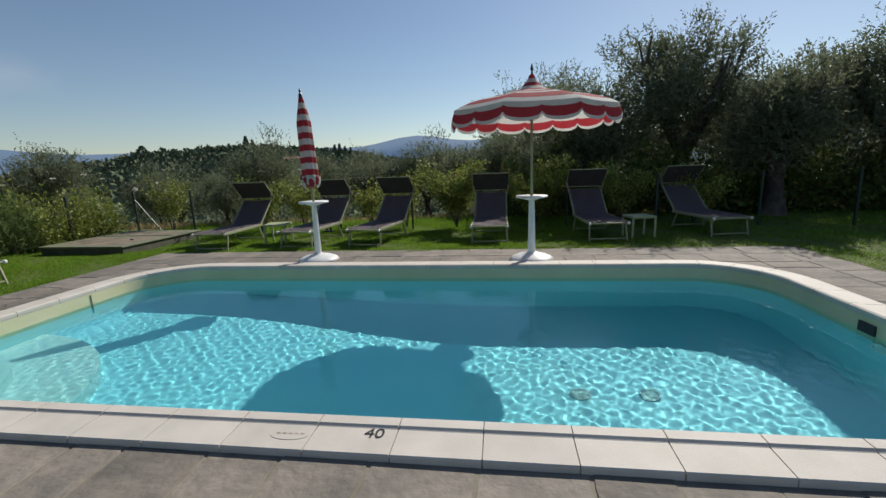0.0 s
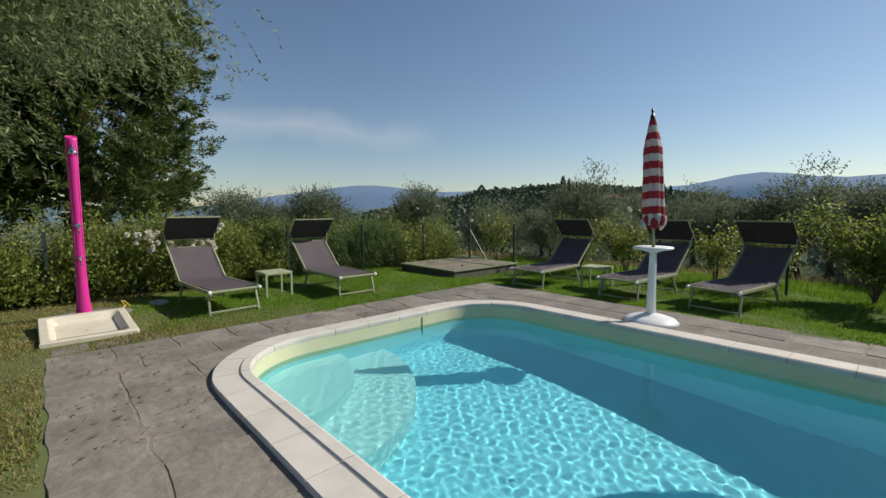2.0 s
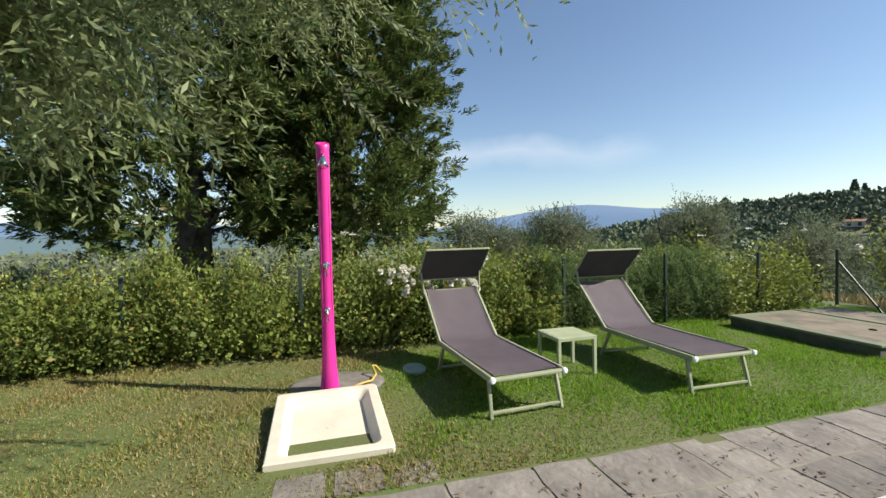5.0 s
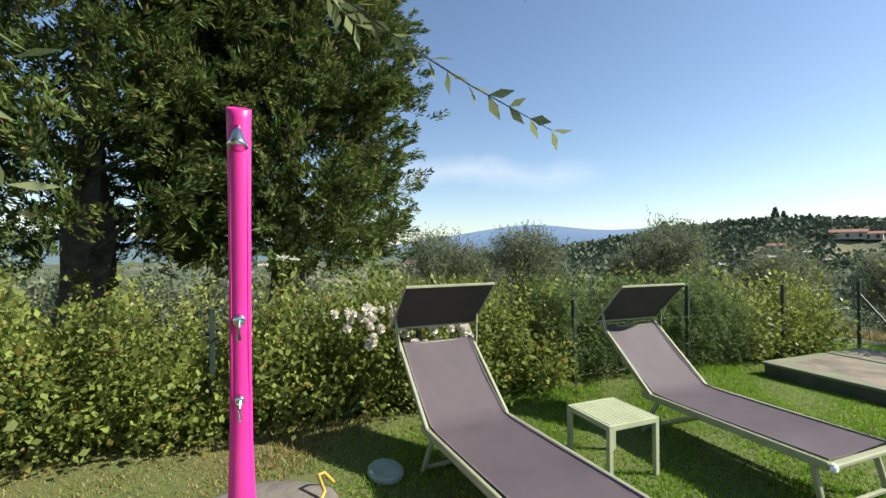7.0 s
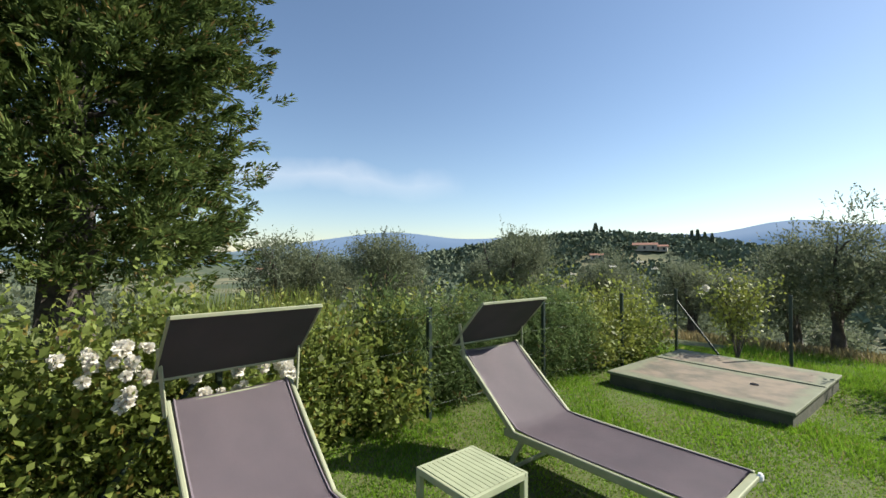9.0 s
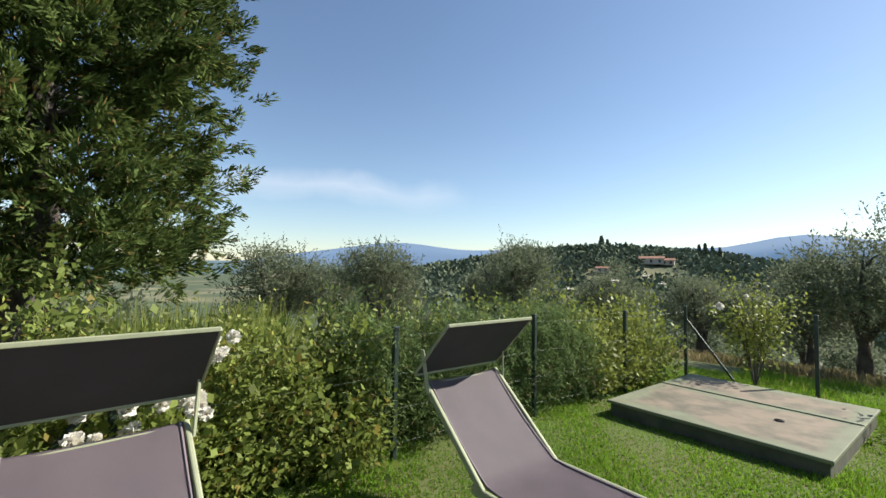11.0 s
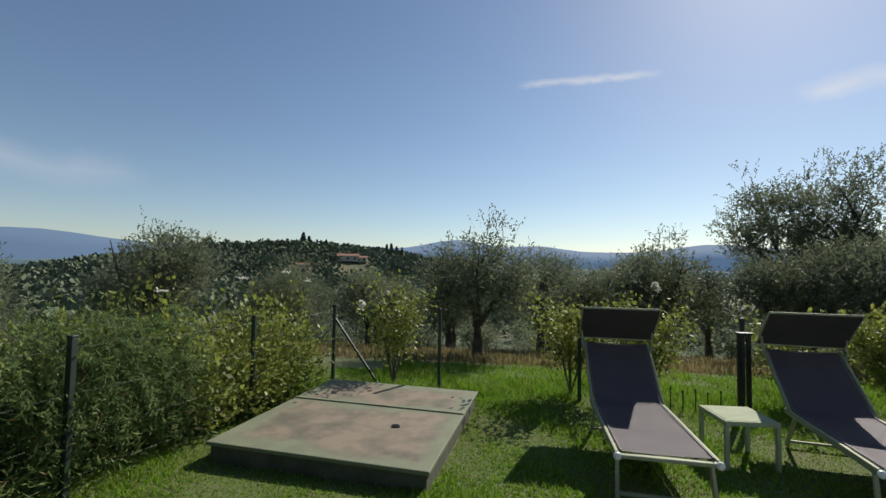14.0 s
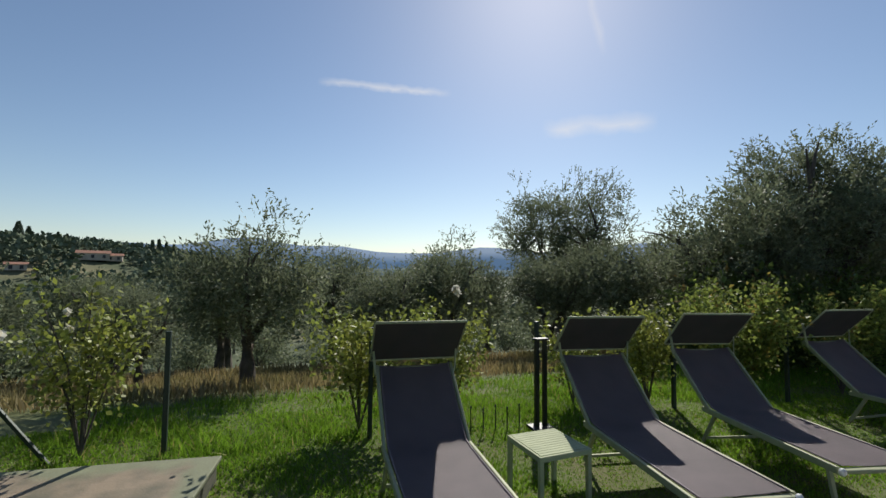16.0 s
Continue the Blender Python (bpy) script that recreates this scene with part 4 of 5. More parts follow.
# four olive models, repeated down the slope
protos = []
for k in range(4):
    hh = 3.3 + 0.15 * k
    cr = olive_foliage("crown", (0, 0, hh * 0.64), (1.5, 1.5, 1.3), 330, 8, 6, 0.10, 0.018, 40 + k, spread=0.13, low=-0.8, droop=0.1, upward=0.75)
    protos.append(tree("olive_tree", "grey-green olive tree on the dry slope", -5.0, 14.3, hh, (1.4, 1.4, 1.2), 0.16, cr, 60 + k, group="olive grove", forks=3 + k % 2))
GROVE = []
for x, y, top, rz in [(-5.0, 14.3, 2.85, 10), (-20.2, 9.4, 2.9, 60), (-17.3, 11.9, 2.7, 200), (-13.6, 14.8, 2.6, 120), (0.3, 18.5, 3.0, 40), (-1.8, 17.2, 2.3, 130), (2.4, 16.0, 2.4, 70), (3.6, 14.6, 2.8, 250), (-11.3, 17.5, 2.0, 300), (-8.9, 18.5, 1.9, 20), (-16.0, 16.5, 1.8, 20), (-13.5, 11.0, 0.5, 90), (-10.8, 13.4, 0.6, 180), (-19.5, 14.5, 1.7, 220), (-22.5, 12.5, 1.8, 310), (-3.0, 20.5, 2.2, 80), (-6.4, 21.0, 2.0, 160), (-9.8, 22.5, 1.8, 10), (1.2, 22.5, 2.6, 210), (-7.2, 16.2, 1.3, 240), (19.0, 15.5, 4.2, 20), (23.5, 11.0, 4.4, 75), (27.0, 17.0, 4.6, 190), (18.5, 21.5, 4.0, 260), (22.0, 5.0, 4.2, 140), (10.0, 19.0, 3.6, 35), (14.0, 20.5, 3.8, 100), (-24.0, -3.0, 0.9, 15), (-28.5, 1.0, 0.6, 130), (-27.0, -8.5, 0.8, 220), (-33.0, 4.5, 0.2, 300), (-34.0, -3.5, 0.3, 50), (-22.5, -12.0, 1.2, 170), (-31.0, -13.0, 0.6, 260), (-39.0, 0.5, 0.0, 20), (-38.0, -9.0, 0.1, 100), (-43.0, 7.0, -0.2, 200), (-20.5, -7.5, 0.9, 330)]:
    GROVE.append((x, y, (top - gz_at(x, y)) / 3.6, rz))
grnd = random.Random(5)
for gx_ in np.arange(-75, 45, 6.2):
    for gy_ in np.arange(-20, 95, 6.2):
        x, y = gx_ + grnd.uniform(-1.6, 1.6), gy_ + grnd.uniform(-1.6, 1.6)
        if (x > -24 and y < 21) or (x > -24 and y < 8) or (y < 0.6 * -x - 60):
            continue
        if -20 - x > 0 and y < 6 and x > -40:
            continue
        if math.hypot(x, y) > 80 or (x > 6 and y < 20) or grnd.random() < 0.2:
            continue
        if 59 < math.degrees(math.atan2(-4.7 - x, y - 3.5)) < 70:
            continue
        GROVE.append((x, y, grnd.uniform(0.9, 1.25), grnd.uniform(0, 360)))
far_protos = []
for k, (x, y, s, rz) in enumerate(GROVE):
    far = math.hypot(x + 4.5, y - 4) > 21
    if far and len(far_protos) < 3:
        hh = 3.3 + 0.15 * len(far_protos)
        cr = olive_foliage("crown", (0, 0, hh * 0.64), (1.7, 1.7, 1.35), 260, 4, 2, 0.21, 0.056, 140 + k, spread=0.15, low=-0.8, droop=0.1, upward=0.75)
        o = tree("olive_tree", "grey-green olive tree far down the grove", x, y, hh, (1.4, 1.4, 1.2), 0.16, cr, 160 + k, group="olive grove", forks=3)
        o.matrix_basis = pose(x, y, gz_at(x, y), 0, 0, rz) @ Matrix.Scale(s, 4)
        far_protos.append(o)
    elif k < 4:
        protos[k].matrix_basis = pose(x, y, gz_at(x, y), 0, 0, rz) @ Matrix.Scale(s, 4)
    else:
        src = far_protos[k % len(far_protos)] if far else protos[k % 4]
        o = copy_thing(src, pose(x, y, gz_at(x, y), 0, 0, rz))
        o.scale = (s, s, s * grnd.uniform(0.92, 1.08))

# tall trees behind the loungers at the east side
for k, (x, y, h, rad, r) in enumerate([(8.3, 12.6, 5.6, (2.4, 2.2, 2.2), 0.28), (9.5, 10.4, 3.7, (1.4, 1.3, 1.4), 0.26), (12.6, 10.7, 4.4, (2.0, 1.8, 2.0), 0.26), (5.2, 19.5, 6.4, (2.6, 2.4, 3.4), 0.26), (5.4, 13.0, 4.0, (1.9, 1.6, 1.7), 0.2), (12.2, 14.5, 4.6, (2.5, 2.5, 2.4), 0.3), (17.0, 9.0, 4.2, (2.0, 2.2, 2.0), 0.26)]):
    cr = olive_foliage("crown", (0, 0, h * 0.60), rad, int(430 * rad[0] / 2), 10, 8, 0.105, 0.019, 80 + k, spread=0.16, low=-0.85, droop=0.1, upward=0.8)
    tree("olive_tree", "tall dense dark olive tree behind the loungers", x, y, h, rad, r, cr, 90 + k, group="tall olives", forks=4)

# the old olive that overhangs the path
CLEAR = [((px, py, pz), 0.62) for _, (px, py, pz), _, _ in PATH if px < 0] + [((-1.9, 1.13, 1.58), 0.7), ((-2.6, 1.2, 1.61), 0.7)]
ox, oy = -3.7, -2.1
cr = olive_foliage("crown", (-0.95, 2.3, 3.9), (2.05, 2.3, 1.2), 640, 12, 11, 0.064, 0.0085, 12, material=M_olive_near, spread=0.17, low=-0.7, droop=0.5, upward=0.25,
                   clear=[((a - ox, b - oy, c), rr) for (a, b, c), rr in CLEAR])
skirt = olive_foliage("lower_crown", (-0.75, 1.7, 2.65), (1.15, 1.35, 0.85), 200, 12, 12, 0.064, 0.0085, 14, material=M_olive_near, spread=0.16, low=-0.95, droop=0.6, upward=0.15,
                      clear=[((a - ox, b - oy, c), rr) for (a, b, c), rr in CLEAR])
old = thing("olive_tree", "old olive tree with drooping grey-green sprays over the lawn", "olive tree", m=pose(ox, oy, 0))
V, F = join_tubes([([(0, 0, -0.2), (0.0, 0.0, 0.5), (-0.1, 0.1, 1.3), (0.0, 0.4, 2.2)], [0.34, 0.26, 0.22, 0.19]),
                   ([(0.0, 0.4, 2.1), (-0.2, 1.3, 2.9), (-0.5, 2.2, 3.4), (-0.8, 3.3, 3.5)], [0.15, 0.11, 0.07, 0.02]),
                   ([(0.0, 0.4, 2.1), (0.4, 1.0, 2.9), (0.6, 1.8, 3.3), (0.5, 2.7, 3.4)], [0.14, 0.10, 0.06, 0.02]),
                   ([(0.0, 0.4, 2.1), (-0.8, 0.8, 2.8), (-1.5, 1.4, 3.2), (-2.1, 2.1, 3.4)], [0.14, 0.09, 0.06, 0.02])])
me = bpy.data.meshes.new("trunk")
me.from_pydata(V, [], F)
me.materials.append(M_bark)
part("trunk", me, None, old)
part("crown", cr, None, old)
part("lower_crown", skirt, None, old, "drooping lower boughs")["kind"] = "stuff"
# hanging sprays with single large leaves
g = np.random.default_rng(3)
SPRAYS = [((-4.86, 1.50, 2.45), (-4.61, 2.18, 1.97)), ((-4.80, 1.55, 2.62), (-4.60, 2.10, 2.30)), ((-4.75, 1.4, 2.6), (-4.85, 1.75, 2.25)), ((-4.3, 1.5, 2.8), (-4.35, 1.95, 2.60)), ((-3.0, -0.2, 2.5), (-2.75, -0.25, 1.75)), ((-2.9, 0.1, 2.5), (-2.5, 0.15, 1.95)), ((-3.3, -0.5, 2.4), (-3.1, -0.35, 1.65)), ((-3.9, 0.2, 2.4), (-4.2, 0.3, 1.9))]
for a, b in SPRAYS:
    a, b = np.array(a) - (ox, oy, 0), np.array(b) - (ox, oy, 0)
    P, D = [], []
    d = unit((b - a)[None])[0]
    sag = np.array([-0.06, 0.0, 0.0])
    for s in np.linspace(0.02, 1, 16):
        p = a + (b - a) * s + sag * math.sin(math.pi * s)
        for side in (-1, 1):
            P.append(p)
            D.append(d * 0.75 + side * unit(np.cross(d, [0.4, -0.7, 0.5])[None])[0] * 0.55 + 0.18 * g.normal(size=3))
    spray = part("hanging_spray", tube([tuple(a + (b - a) * s + sag * math.sin(math.pi * s)) for s in (0, 0.25, 0.5, 0.75, 1)], [0.005, 0.004, 0.003, 0.002, 0.001], 5), M_bark, old)
    tagged(part("spray_foliage", leaf_mesh("spray_foliage", np.array(P), np.array(D), g.uniform(0.05, 0.075, len(P)), g.uniform(0.009, 0.0135, len(P)), M_olive_near), None, spray, "narrow grey-green leaves"), kind="stuff")


def cypress(x, y, h, rad, trunk_r, seed, clumps, label):
    t = thing("cypress_tree", label, "cypress tree", "big cypresses", pose(x, y, gz_at(x, y)))
    g = np.random.default_rng(seed)
    rnd = random.Random(seed)
    curves = [([(0, 0, -0.3), (0, 0, 1.0), (0.1, 0.1, 3.0), (0.0, 0.1, 6.0), (0.05, 0, h * 0.9)], [trunk_r * 1.35, trunk_r, trunk_r * 0.85, trunk_r * 0.5, 0.05])]
    for k in range(18):
        z = rnd.uniform(2.4, h * 0.75)
        a = rnd.uniform(0, 6.283)
        L = rad * rnd.uniform(0.5, 0.85)
        d = Vector((math.cos(a), math.sin(a), 0))
        curves.append(([tuple(Vector((0, 0, z))), tuple(d * L * 0.5 + Vector((0, 0, z + 0.3))), tuple(d * L + Vector((0, 0, z + 0.2 + rnd.uniform(-0.2, 0.9))))], [trunk_r * 0.13, trunk_r * 0.08, 0.012]))
    V, F = join_tubes(curves)
    me = bpy.data.meshes.new("trunk")
    me.from_pydata(V, [], F)
    me.materials.append(M_bark)
    part("trunk", me, None, t)
    # boughs of flat plumes, each a lobed spray that points out and up
    boughs = clumps // 7
    zb = h * g.uniform(0.185, 1.0, boughs)
    ub = zb / h
    prof = np.interp(ub, [0.14, 0.20, 0.40, 0.62, 0.85, 1.0], [0.62, 0.84, 1.0, 0.95, 0.6, 0.1])
    ab = g.uniform(0, 2 * math.pi, boughs)
    rb = rad * prof * (1 + 0.10 * np.sin(3 * ab + ub * 14 + seed) + 0.07 * g.normal(size=boughs)) * g.uniform(0.12, 1.0, boughs) ** 0.5
    B = np.stack([rb * np.cos(ab), rb * np.sin(ab), zb], -1)
    k = np.repeat(np.arange(boughs), 7)
    C = B[k] + g.normal(size=(len(k), 3)) * np.array([0.27, 0.27, 0.24])
    out = np.stack([np.cos(ab), np.sin(ab), np.full(boughs, 0.35)], -1)[k]
    D0 = unit(out + 0.45 * g.normal(size=out.shape))
    per = 46
    s = g.uniform(0, 1, (len(k), per, 1)) ** 0.8
    side = unit(np.cross(D0, g.normal(size=D0.shape)))
    u = g.uniform(-1, 1, (len(k), per, 1))
    P = C[:, None] + D0[:, None] * s * 0.46 + side[:, None] * u * 0.17 * (1.1 - s) + g.normal(size=(len(k), per, 3)) * 0.028
    D = D0[:, None] + side[:, None] * u * 0.8 + g.normal(size=(len(k), per, 3)) * 0.22
    P, D = P.reshape(-1, 3), D.reshape(-1, 3)
    part("crown", leaf_mesh("crown", P, D, g.uniform(0.10, 0.22, len(P)), g.uniform(0.014, 0.027, len(P)), M_cyp), None, t)
    return t


cypress(-15.6, 2.8, 13.0, 3.25, 0.52, 4, 6000, "broad old cypress with dense dark plumes")
cypress(-15.0, -1.2, 13.0, 3.7, 0.56, 9, 4600, "broad old cypress with thick dark trunk and gaps")


def hedge(name, label, x_of, y0, y1, depth, height, n, leaf, width, material, seed, category="hedge", axis="y", upw=0.4, tufts=0):
    """Leaves in an uneven bank along a line."""
    g = np.random.default_rng(seed)
    t = thing(name, label, category, kind="stuff")
    s = g.uniform(y0, y1, n)
    q = np.sqrt(g.uniform(0, 1, n))
    a = g.uniform(-0.25, math.pi * 1.05, n)
    top = height * (0.86 + 0.15 * np.sin(s * 2.1 + seed) + 0.12 * np.sin(s * 5.3 + 1.7 * seed) + 0.09 * np.sin(s * 13.1))
    lump = 1 + 0.12 * np.sin(s * 7 + a * 3) + 0.08 * np.sin(s * 17 - a * 7) + 0.13 * g.normal(size=n)
    off = depth * q * np.cos(a) * lump
    hz = np.maximum(top * np.abs(np.sin(a)) ** 0.55 * q * lump, g.uniform(0.0, 0.12, n))
    c = np.array([x_of(v) for v in s])
    if axis == "y":
        X, Y = c + off, s
        out = np.stack([np.cos(a), np.zeros(n), np.sin(a) + upw], -1)
    else:
        X, Y = s, c + off
        out = np.stack([np.zeros(n), np.cos(a), np.sin(a) + upw], -1)
    P = np.stack([X, Y, ground_z(X, Y) + hz], -1)
    D = out * 0.6 + g.normal(size=P.shape) * 0.7
    big = 0.6 + 1.1 * g.uniform(0, 1, n) ** 2.5
    part("foliage", leaf_mesh("foliage", P, D, leaf * big, width * big * g.uniform(0.8, 1.2, n), material), None, t)
    return t


def fence_x(y):
    return float(np.interp(y, [-5, -0.7, 1.3, 5.2, 7.1, 9.0, 10.7], [-8.9, -8.9, -8.65, -8.32, -8.1, -7.85, -7.5]))


hedge("rose_hedge", "overgrown rose and bramble hedge with yellowing leaves", fence_x, -5.5, 5.1, 0.78, 1.22, 125000, 0.056, 0.0185, M_hedge, 21)
rosemary = hedge("rosemary_hedge", "dense feathery evergreen hedge cascading along the fence", fence_x, 4.9, 8.4, 0.60, 1.14, 44000, 0.07, 0.0065, M_rosemary, 22)
# arching plumes that rise from the top and hang over the lawn side
g = np.random.default_rng(222)
n, per = 520, 80
Yp = g.uniform(4.9, 8.5, n)
Xp = np.array([fence_x(v) for v in Yp]) + g.uniform(-0.25, 0.46, n)
start = np.stack([Xp, Yp, g.uniform(0.55, 1.18, n) + 0.08 * np.sin(Yp * 5.3)], -1)
lean = np.stack([g.uniform(0.05, 0.42, n), 0.16 * g.normal(size=n), g.uniform(0.05, 0.34, n)], -1)
fall = g.uniform(0.15, 0.75, n)
q = g.uniform(0, 1, (n, per, 1))
P = start[:, None] + lean[:, None] * q + np.array([0, 0, -1.0]) * (fall[:, None, None] * q ** 2.2)
tangent = lean[:, None] + np.array([0, 0, -1.0]) * (fall[:, None, None] * 2.2 * q ** 1.2)
P = (P + g.normal(size=P.shape) * 0.012).reshape(-1, 3)
D = unit(tangent.reshape(-1, 3)) * 0.7 + 0.65 * g.normal(size=P.shape)
P[:, 2] = np.maximum(P[:, 2], 0.05)
part("plumes", leaf_mesh("plumes", P, D, g.uniform(0.03, 0.06, len(P)), g.uniform(0.0028, 0.0048, len(P)), M_plume), None, rosemary, "drooping feathery green plumes")
hedge("yellow_shrub", "loose yellow-green shrub at the fence corner", lambda y: fence_x(y) + 0.1, 8.3, 10.3, 0.55, 1.35, 14000, 0.055, 0.018, M_yellow, 23, "shrub")
for k, (x, y, h, wdt, n) in enumerate([(-6.1, 10.8, 1.5, 0.5, 1500), (-3.5, 10.7, 1.45, 0.75, 2300), (-2.4, 10.75, 1.35, 0.6, 1800), (0.4, 10.5, 1.3, 0.6, 2200), (1.7, 10.2, 1.5, 0.95, 6500), (3.6, 10.0, 1.5, 0.9, 6000), (-0.6, 10.8, 1.1, 0.5, 1200), (5.6, 9.9, 1.3, 0.8, 4000), (7.2, 9.6, 1.2, 0.7, 3000)]):
    g = np.random.default_rng(200 + k)
    t = thing("rose_bush", "leggy climbing rose bush with light green leaves", "rose bush", "rose bushes", pose(x, y, gz_at(x, y)))
    stems, P, D = [], [], []
    for q in range(9):
        a = g.uniform(0, 6.28)
        e = np.array([math.cos(a) * wdt * g.uniform(0.4, 1.1), 0.5 * math.sin(a) * wdt, h * g.uniform(0.7, 1.05)])
        mid = e * np.array([0.35, 0.35, 0.55])
        stems.append(([(0, 0, 0), tuple(mid), tuple(e)], [0.011, 0.008, 0.003]))
        m = n // 9
        s = g.uniform(0.35, 1.05, m)[:, None]
        base = np.where(s < 0.5, mid * s / 0.5, mid + (e - mid) * (s - 0.5) / 0.5)
        P.append(base + g.normal(size=(m, 3)) * np.array([0.13, 0.11, 0.085]))
        D.append(g.normal(size=(m, 3)) + np.array([0, 0, 0.2]))
    for pts, rad in stems:
        part("stem", tube(pts, rad, 5), M_bark, t)
    P, D = np.concatenate(P), np.concatenate(D)
    part("foliage", leaf_mesh("foliage", P, D, g.uniform(0.045, 0.085, len(P)), g.uniform(0.015, 0.026, len(P)), M_yellow if k != 4 and k != 5 else M_hedge), None, t)


hedge("laurel_bank", "dark dense evergreen bank under the tall trees", lambda s: 12.6 - 0.12 * s, 3.0, 19.0, 1.0, 1.7, 60000, 0.12, 0.030, M_cyp, 24, axis="x")
# white rose clusters in the hedge
gr = np.random.default_rng(300)
petals = unit(gr.normal(size=(34, 3)) + np.array([0.4, -0.1, 0.5]))
ROSE = leaf_mesh("rose", petals * 0.008, petals, 0.040, 0.021, M_flower)


def rose_cluster(x, y, z, n, r, seed):
    g = np.random.default_rng(seed)
    t = thing("white_rose_cluster", "cluster of small white roses in the hedge", "flowers", "white roses", pose(x, y, z))
    for c in g.normal(size=(max(3, n * 5 // 10), 3)) * np.array([r * 0.5, r, r * 0.45]):
        part("rose", ROSE, None, t).matrix_local = pose(*c, 0, 0, g.uniform(0, 360)) @ Matrix.Scale(g.uniform(0.8, 1.3), 4)
    return t


for k, (x, y, z, n, r) in enumerate([(-7.78, 2.6, 1.08, 26, 0.16), (-7.72, 2.95, 1.04, 22, 0.13), (-7.62, 3.35, 1.02, 26, 0.12), (-7.6, 3.75, 1.15, 18, 0.09), (-7.62, 2.65, 0.82, 8, 0.10), (-7.55, 3.6, 0.85, 16, 0.08), (-7.55, 3.1, 0.80, 10, 0.08), (-8.0, 2.9, 1.0, 18, 0.15), (-2.35, 10.7, 1.5, 6, 0.05), (-6.1, 10.7, 1.2, 5, 0.3)]):
    rose_cluster(x, y, z, n, r, 300 + k)

g = np.random.default_rng(411)
n = 260
Ys = g.uniform(-5, 8.2, n)
Xs = np.array([fence_x(v) for v in Ys]) + g.uniform(-0.4, 0.5, n)
per = 26
s = g.uniform(0, 1, (n, per, 1))
base = np.stack([Xs, Ys, np.full(n, 0.85)], -1)
tip = base + np.stack([0.12 * g.normal(size=n), 0.18 * g.normal(size=n), g.uniform(0.25, 0.65, n)], -1)
P = (base[:, None] + (tip - base)[:, None] * s + 0.025 * g.normal(size=(n, per, 3))).reshape(-1, 3)
D = g.normal(size=P.shape) + np.array([0, 0, 0.5])
tagged(part("hedge_shoots", leaf_mesh("hedge_shoots", P, D, g.uniform(0.035, 0.075, len(P)), g.uniform(0.009, 0.017, len(P)), M_yellow), None, None), "loose young shoots rising out of the hedge", "plants", kind="stuff")
# umbels of wild carrot
for k, (x, y, z) in enumerate([(-8.2, 1.75, 1.55), (-8.25, 1.62, 1.48), (-8.15, 1.92, 1.62), (-8.3, 2.05, 1.60), (-8.2, 1.5, 1.40), (-7.55, 7.9, 1.45), (-7.4, 8.9, 1.55), (-7.2, 9.5, 1.62), (-7.1, 9.9, 1.5)]):
    t = thing("wild_carrot", "wild carrot stalk with a flat white flower head", "wild flower", "wild carrots", pose(x, y, 0))
    part("stalk", tube([(0, 0, 0), (0.03, 0.02, z * 0.5), (0.0, 0.0, z)], [0.005, 0.004, 0.003], 5), M_hedge, t)
    dd = unit(np.random.default_rng(600 + k).normal(size=(60, 3)) * np.array([1, 1, 0.15]) + np.array([0, 0, 0.05]))
    part("flower_head", leaf_mesh("flower_head", dd * np.random.default_rng(k).uniform(0.0, 0.045, (60, 1)) + np.array([0, 0, z]), dd, 0.022, 0.008, M_flower), None, t)

# reeds and weeds behind the hedge
for nm, lab, xs, ys, hh, n, m_, sd in (("reed_clump", "tall green reeds behind the hedge", (-10.6, -9.4), (3.4, 5.2), 1.25, 3500, M_hedge, 1), ("tall_weeds", "dry and green tall weeds on the slope", (-16, -9.0), (-6, 12), 0.6, 20000, M_weed, 2), ("dry_grass", "dry straw-coloured grass beyond the fence", (-14, 12), (12.8, 19), 0.26, 36000, M_dry, 3)):
    g = np.random.default_rng(500 + sd)
    X, Y = g.uniform(*xs, n), g.uniform(*ys, n)
    P = np.stack([X, Y, ground_z(X, Y)], -1)
    D = np.array([0, 0, 1.0]) + 0.28 * g.normal(size=(n, 3))
    ob = part(nm, leaf_mesh(nm, P, D, hh * g.uniform(0.5, 1.2, n), 0.012 * g.uniform(0.6, 1.6, n), m_), None, None)
    tagged(ob, lab, "plants", kind="stuff")

